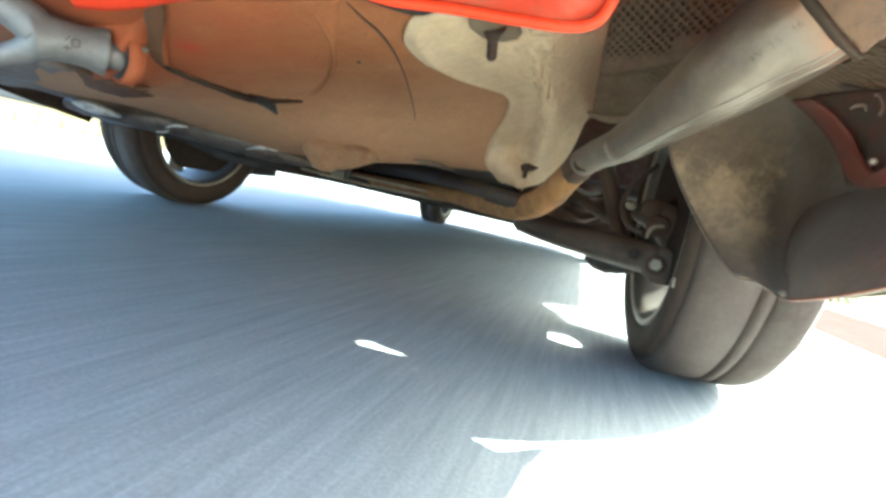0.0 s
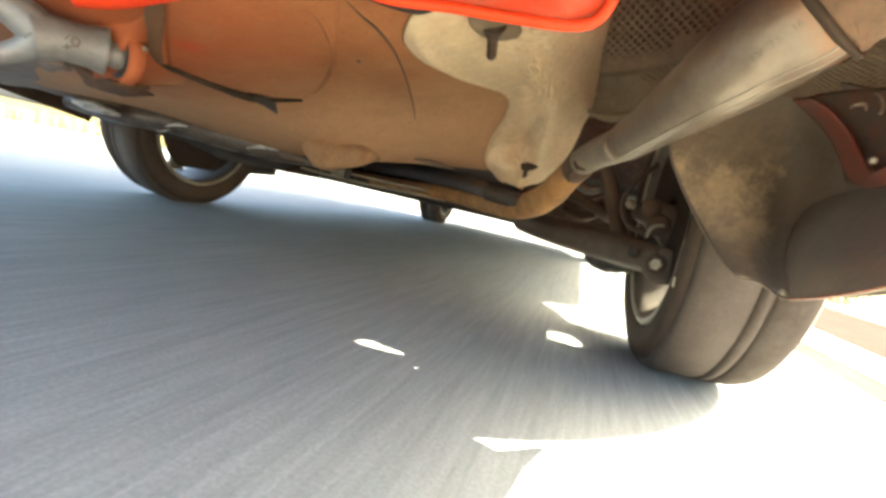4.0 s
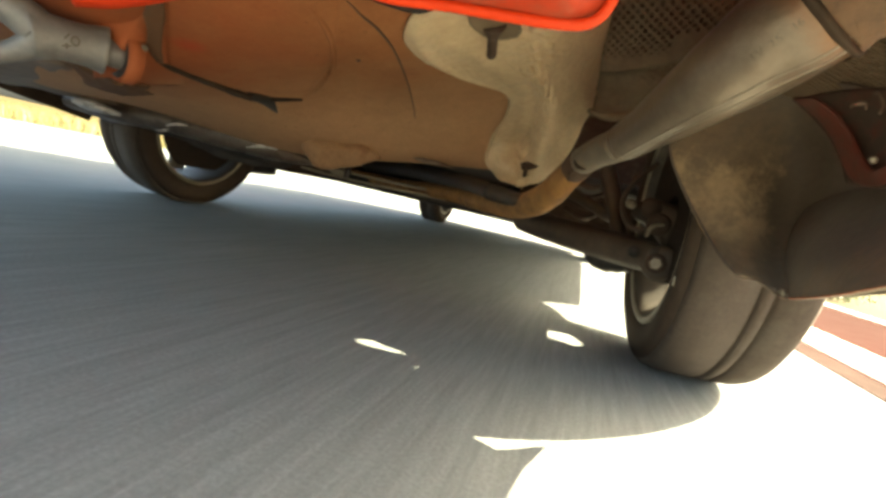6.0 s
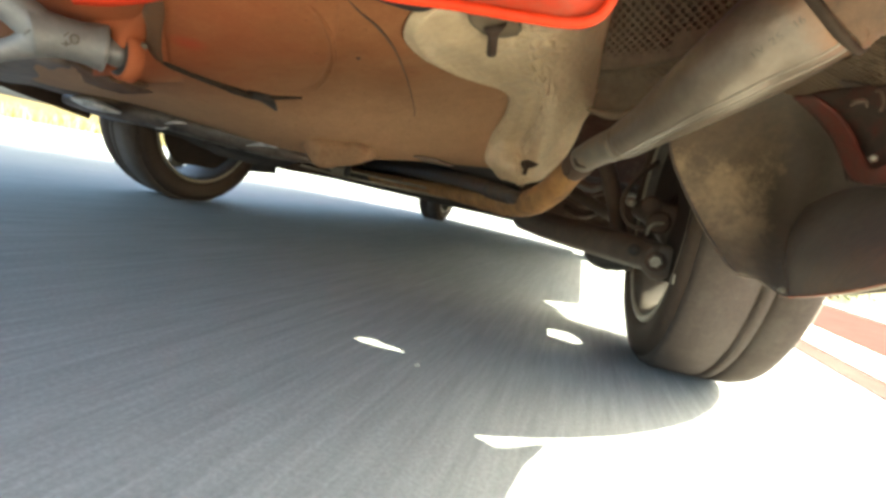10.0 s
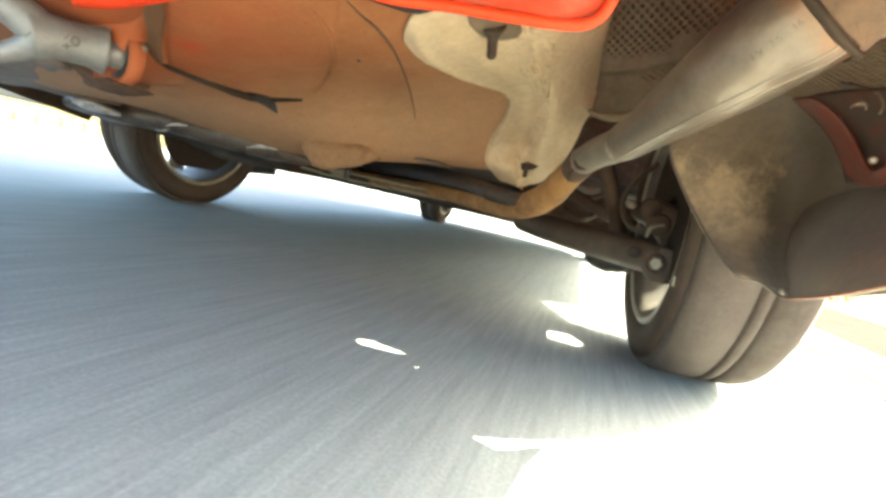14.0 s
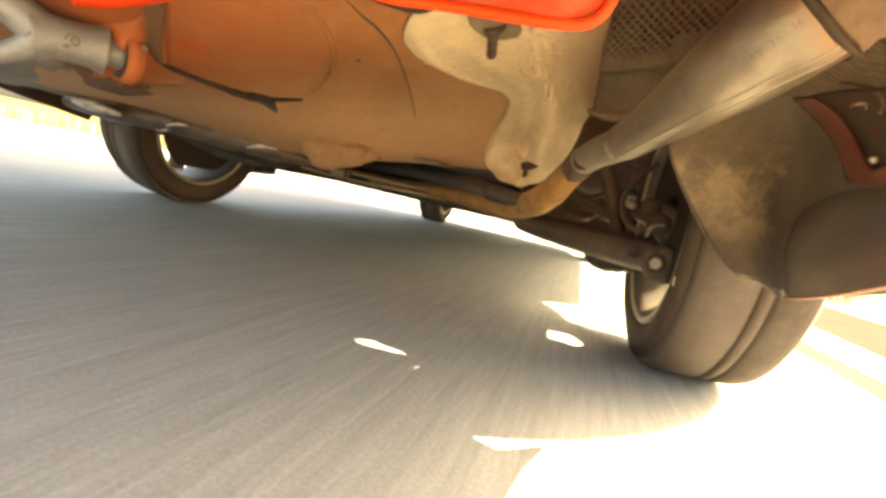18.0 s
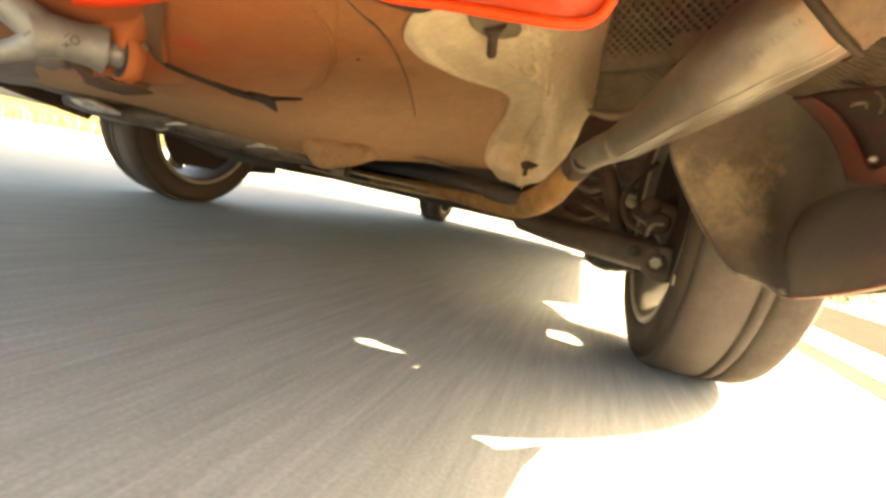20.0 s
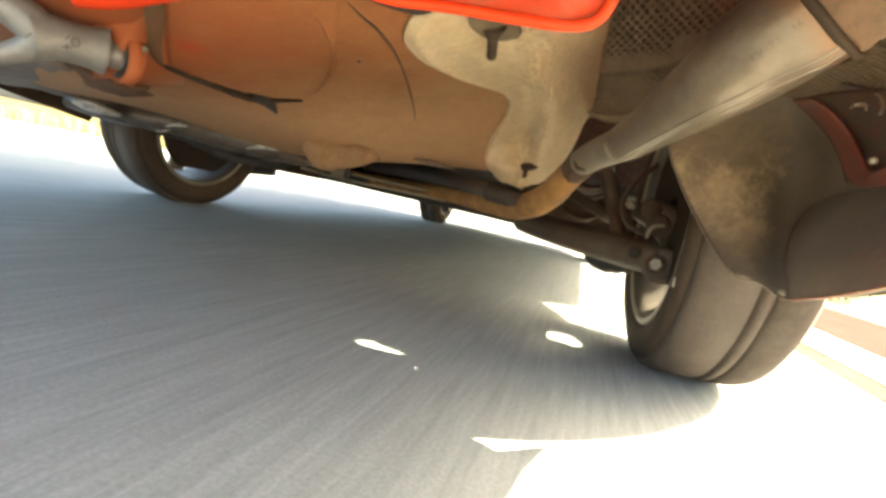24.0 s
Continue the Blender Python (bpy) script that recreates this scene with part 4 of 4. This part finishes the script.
# bumper
LIP_NET = [[(0.414, -0.962, 0.34), (0.46, -0.946, 0.356), (0.499, -0.938, 0.365), (0.535, -0.932, 0.375), (0.561, -0.922, 0.388)],
           [(0.396, -0.914, 0.344), (0.443, -0.898, 0.355), (0.488, -0.89, 0.356), (0.521, -0.885, 0.358), (0.545, -0.881, 0.377)],
           [(0.402, -0.885, 0.348), (0.436, -0.875, 0.351), (0.484, -0.865, 0.352), (0.522, -0.859, 0.353), (0.543, -0.862, 0.364)]]
part("bumper_lip", sheet(LIP_NET, 40, 14, 0.004), LIP_RED, car, "bright red rolled lip of the rear bumper")
part("lip_rim", tube([(0.399, -0.894, 0.347), (0.418, -0.886, 0.347), (0.451, -0.876, 0.35), (0.486, -0.87, 0.35), (0.519, -0.864, 0.351), (0.534, -0.864, 0.354), (0.541, -0.866, 0.362), (0.544, -0.876, 0.373)], 0.0033, 12, 60), RED, car, "bright red rolled edge")
LIP_LEFT = [[(0.199, -0.951, 0.352), (0.244, -0.936, 0.362), (0.333, -0.93, 0.369)],
            [(0.154, -0.914, 0.336), (0.197, -0.9, 0.342), (0.29, -0.892, 0.356)],
            [(0.13, -0.881, 0.32), (0.173, -0.872, 0.327), (0.26, -0.87, 0.346)]]
part("bumper_lip", sheet(LIP_LEFT, 24, 12, 0.004), RED, car, "bright red rolled lip of the rear bumper")
EDGE = [Vector(p) for p in ((-0.147, -0.9, 0.326), (0.003, -0.905, 0.35), (0.179, -0.892, 0.37), (0.337, -0.897, 0.373), (0.454, -0.903, 0.374), (0.539, -0.897, 0.387), (0.584, -0.891, 0.415))]
part("bumper_skin", sheet([EDGE, [p + Vector((0, -0.07, 0.1)) for p in EDGE], [p + Vector((0, -0.08, 0.28)) for p in EDGE]], 30, 12, 0.004, away=(0, 1, 0)), BODY_RED, car, "glossy red rear bumper skin")
CORNER = [Vector(p) for p in ((0.6, -1.02, 0.45), (0.71, -1.02, 0.4), (0.82, -0.96, 0.38), (0.88, -0.86, 0.36), (0.895, -0.74, 0.345), (0.9, -0.6, 0.335), (0.9, -0.5, 0.33))]
part("bumper_corner", sheet([CORNER, [p + Vector((0.01, -0.03, 0.12)) for p in CORNER], [p + Vector((0.0, -0.02, 0.3)) for p in CORNER]], 30, 12, 0.004, away=(-1, 1, 0)), BODY_RED, car, "glossy red corner of the rear bumper")
LEFT_SKIRT = [[(-0.709, -0.728, 0.275), (-0.9, -0.467, 0.294), (-0.96, -0.297, 0.287), (-0.96, -0.114, 0.275)],
              [(-0.714, -0.731, 0.259), (-0.96, -0.438, 0.28), (-0.96, -0.295, 0.267), (-0.96, -0.131, 0.249)],
              [(-0.719, -0.735, 0.243), (-0.96, -0.437, 0.264), (-0.96, -0.3, 0.245), (-0.96, -0.145, 0.221)]]
part("bumper_skirt", sheet(LEFT_SKIRT, 30, 14, 0.006, away=(-1, 0, 0)), MUFFLER, car, "dark dusty skirt of the rear bumper")

part("bumper_tray", sheet([[(-0.557, -0.627, 0.292), (-0.37, -0.644, 0.304), (-0.254, -0.656, 0.305), (-0.329, -0.551, 0.304)], [(-0.805, -0.509, 0.262), (-0.645, -0.494, 0.284), (-0.692, -0.378, 0.296), (-0.835, -0.171, 0.314)], [(-0.909, -0.459, 0.262), (-0.842, -0.385, 0.272), (-0.799, -0.296, 0.275), (-0.715, -0.229, 0.282)]], 20, 12, 0.004, lambda u, v: 0.004 * noise.noise(Vector((u * 6, v * 4, 1)))), TRAY, car, "brown-grey dusty tray behind the bumper")

# towing eye
SOCKET_PANEL = [[(-0.023, -0.769, 0.351), (0.0118, -0.7628, 0.3567), (0.068, -0.772, 0.3579), (0.096, -0.753, 0.369)],
                [(-0.029, -0.763, 0.331), (0.0119, -0.7604, 0.3361), (0.0336, -0.743, 0.3454), (0.058, -0.717, 0.358)],
                [(-0.035, -0.756, 0.31), (0.009, -0.7551, 0.3152), (0.0011, -0.715, 0.3293), (0.009, -0.672, 0.346)],
                [(-0.055, -0.741, 0.293), (-0.0027, -0.7444, 0.2978), (-0.0442, -0.6771, 0.3153), (-0.048, -0.62, 0.334)],
                [(-0.082, -0.722, 0.2855), (-0.0312, -0.723, 0.2913), (-0.1269, -0.61, 0.3036), (-0.137, -0.539, 0.324)]]
part("rear_panel", sheet(SOCKET_PANEL, 40, 40, 0.004), DUSTY, car, "scuffed red panel round the towing-eye socket")
part("belly_panel", sheet([[(-0.3208, -0.6163, 0.307), (-0.2222, -0.6428, 0.2995), (-0.077, -0.6947, 0.2932), (-0.0961, -0.6492, 0.307), (-0.1141, -0.6057, 0.3292)], [(-0.396, -0.561, 0.309), (-0.724, -0.309, 0.327), (-0.936, -0.094, 0.338), (-0.893, -0.049, 0.357), (-0.116, -0.598, 0.319)]], 40, 20, 0.004), DUSTY, car, "dusty lower edge of the rear panel")
part("socket_lip", stack([(-0.016, 0.0315), (-0.006, 0.0305), (-0.001, 0.029), (0.0, 0.027), (-0.004, 0.025)], 48, facing((-0.0055, -0.7495, 0.3142), (-0.0131, -0.7855, 0.3112))), DUSTY, car, "red lip round the towing-eye socket")
part("socket_hole", stack([(-0.006, 0.026), (-0.0035, 0.026), (-0.0035, 0.014)], 36, facing((-0.006, -0.752, 0.314), (-0.0136, -0.788, 0.311))), BLACK, car, "dark gap round the shaft")
eye = part("towing_eye", tube([(-0.0112, -0.7284, 0.3169), (-0.0037, -0.7468, 0.3137), (-0.0048, -0.7544, 0.3137), (-0.0069, -0.7587, 0.3137), (-0.008, -0.7608, 0.3137), (-0.0102, -0.7652, 0.3137), (-0.0145, -0.7781, 0.3126), (-0.0199, -0.7922, 0.3115), (-0.0264, -0.8051, 0.3104), (-0.0328, -0.8213, 0.3061)], [0.016, 0.016, 0.016, 0.0162, 0.0262, 0.0261, 0.0227, 0.0221, 0.0232, 0.0248], 36, 160), CAST, car, "grey forged-steel towing eye")
part("eye_ring", tube([(-0.0285, -0.8127, 0.3115), (-0.0382, -0.8235, 0.3223), (-0.0512, -0.8375, 0.3299), (-0.0847, -0.8613, 0.3396), (-0.1128, -0.8861, 0.2986), (-0.1009, -0.8818, 0.2586), (-0.0663, -0.8602, 0.2586), (-0.0501, -0.8364, 0.278), (-0.0372, -0.8213, 0.291), (-0.0274, -0.8116, 0.304)], [0.0203, 0.0194, 0.0178, 0.0167, 0.0151, 0.013, 0.0108, 0.0103, 0.013, 0.0189], 24, 100), CAST, eye)
for at, turn, size in (((-0.0005, -0.8051, 0.3036), 20, 0.0085), ((-0.0005, -0.8051, 0.3036), 95, 0.0065), ((0.0066, -0.81, 0.3124), 60, 0.007)):
    part("cast_mark", block((size, 0.0017, 0.0012), (0, 0, 0), 0), INK, eye, smooth=False).matrix_world = facing(at, BEHIND) @ pose(0, 0, 0.0005, 0, 0, turn)
LOOP = facing((0.0032, -0.7996, 0.3109), BEHIND)
part("cast_mark", tube([LOOP @ Vector((0.0034 * math.cos(k * math.pi / 4), 0.0044 * math.sin(k * math.pi / 4), 0.0005)) for k in range(9)], 0.0009, 6, 40), INK, eye)

part("dirt_splash", sheet([[(-0.106, -0.744, 0.3), (-0.115, -0.705, 0.295), (-0.039, -0.724, 0.284), (-0.074, -0.651, 0.295)], [(-0.211, -0.66, 0.295), (-0.167, -0.659, 0.287), (-0.127, -0.647, 0.286), (-0.138, -0.607, 0.293)], [(-0.344, -0.564, 0.29), (-0.306, -0.553, 0.285), (-0.262, -0.54, 0.287), (-0.203, -0.542, 0.297)]], 24, 12, 0.003, lambda u, v: 0.004 * noise.noise(Vector((u * 8, v * 5, 3)))), BAND, car, "dark flaking underseal")

# body shell
def arch(y, base):
    z = base
    for cy in (0.03, 2.6):
        d = abs(y - cy)
        if d < 0.4:
            z = max(z, 0.3 + math.sqrt(0.16 - d * d))
    return z


def shell():
    bm = bmesh.new()
    rows = []
    plan = [Vector((-1.12, 0.66, 0.80)), Vector((-1.0, 0.80, 1.0)), Vector((-0.6, 0.87, 1.36)), Vector((0.2, 0.88, 1.47)), Vector((1.1, 0.88, 1.46)), Vector((1.8, 0.88, 1.2)), Vector((2.3, 0.87, 1.0)), Vector((3.0, 0.83, 0.9)), Vector((3.45, 0.62, 0.68))]
    n = 90
    for k in range(n + 1):
        p = glide(plan, k / n)
        y, w, top = p
        low = 0.232 if -0.45 < y < 3.1 else 0.24
        low = arch(y, low if y > -0.35 else 0.46)
        mid = max(min(0.92, top - 0.05), low + 0.05)
        tw = w * (0.72 if top > 1.1 else 0.86)
        side = [(w - 0.03, low), (w, low + (mid - low) * 0.3), (w, low + (mid - low) * 0.7), (w - 0.02, mid), (tw + (w - tw) * 0.4, mid + (top - mid) * 0.5), (tw, top - 0.03), (tw * 0.6, top)]
        w0 = -0.06
        rows.append([bm.verts.new((x * 1.08 + w0, y, z)) for x, z in side] + [bm.verts.new((w0 - x * 1.08, y, z)) for x, z in reversed(side)])
    for a, b in zip(rows, rows[1:]):
        for s in range(len(a) - 1):
            bm.faces.new((a[s], a[s + 1], b[s + 1], b[s]))
    bm.faces.new(rows[0])
    bm.faces.new(rows[-1])
    return bm


part("body_shell", shell(), BODY_RED, car, "glossy red bodywork")

# ---- roadside growth ----
rng = random.Random(4)


def tuft_field(count, x0, x1, y0, y1, low, high):
    """Dry grass blades, three-sided and bent, joined into one mesh."""
    verts, faces = [], []
    for _ in range(count):
        x, y, a, h = rng.uniform(x0, x1), rng.uniform(y0, y1), rng.uniform(0, 6.28), rng.uniform(low, high)
        w, lean = 0.006 + 0.02 * h, rng.uniform(0.1, 0.5) * h
        k = len(verts)
        for b in (0.0, 2.1, 4.2):
            verts.append((x + w * math.cos(a + b), y + w * math.sin(a + b), -0.06))
        verts.append((x + lean * math.cos(a), y + lean * math.sin(a), -0.06 + h))
        faces += [(k, k + 1, k + 3), (k + 1, k + 2, k + 3), (k + 2, k, k + 3)]
    return verts, [], faces


tagged(part("dry_grass", tuft_field(9000, -13.0, -5.7, -2.0, 22.0, 0.06, 0.26), STRAW, smooth=False), "dry yellow grass along the edge of the road", "grass", kind="stuff")


def bush(at, size, seed):
    """A low bush: short stems and a crown of many small folded leaves."""
    r = random.Random(seed)
    ob = tagged(new("bush"), "low green bush beside the paved path", "bush", group="bushes beside the path")
    ob.location = at
    for _ in range(4):
        a = r.uniform(0, 6.28)
        part("stem", tube([(0, 0, 0), (0.15 * size * math.cos(a), 0.15 * size * math.sin(a), 0.3 * size), (0.35 * size * math.cos(a), 0.35 * size * math.sin(a), 0.6 * size)], [0.02 * size, 0.014 * size, 0.006 * size], 7, 8), BARK, ob)
    verts, faces = [], []
    for _ in range(1400):
        d = Vector((r.gauss(0, 1), r.gauss(0, 1), r.gauss(0, 1))).normalized()
        q = size * (0.35 + 0.25 * r.random()) * (1 + 0.35 * noise.noise(d * 2.5 + Vector((seed, 0, 0))))
        p = Vector((d.x * q * 1.1, d.y * q * 1.1, 0.42 * size + d.z * q * 0.75))
        u = Vector((r.gauss(0, 1), r.gauss(0, 1), r.gauss(0, 1))).normalized() * 0.045 * size
        v = u.cross(d).normalized() * 0.022 * size
        k = len(verts)
        verts += [p - u, p + v + d * 0.01, p + u, p - v + d * 0.01]
        faces += [(k, k + 1, k + 2), (k, k + 2, k + 3)]
    part("crown", (verts, [], faces), LEAF, ob, smooth=False)


for k, (x, y, size) in enumerate(((5.2, 9.0, 0.9), (6.4, 12.5, 1.2), (5.6, 16.0, 1.0), (7.2, 21.0, 1.5), (6.2, 27.0, 1.6), (9.0, 30.0, 2.2))):
    bush((x, y, -0.06), size, k + 1)
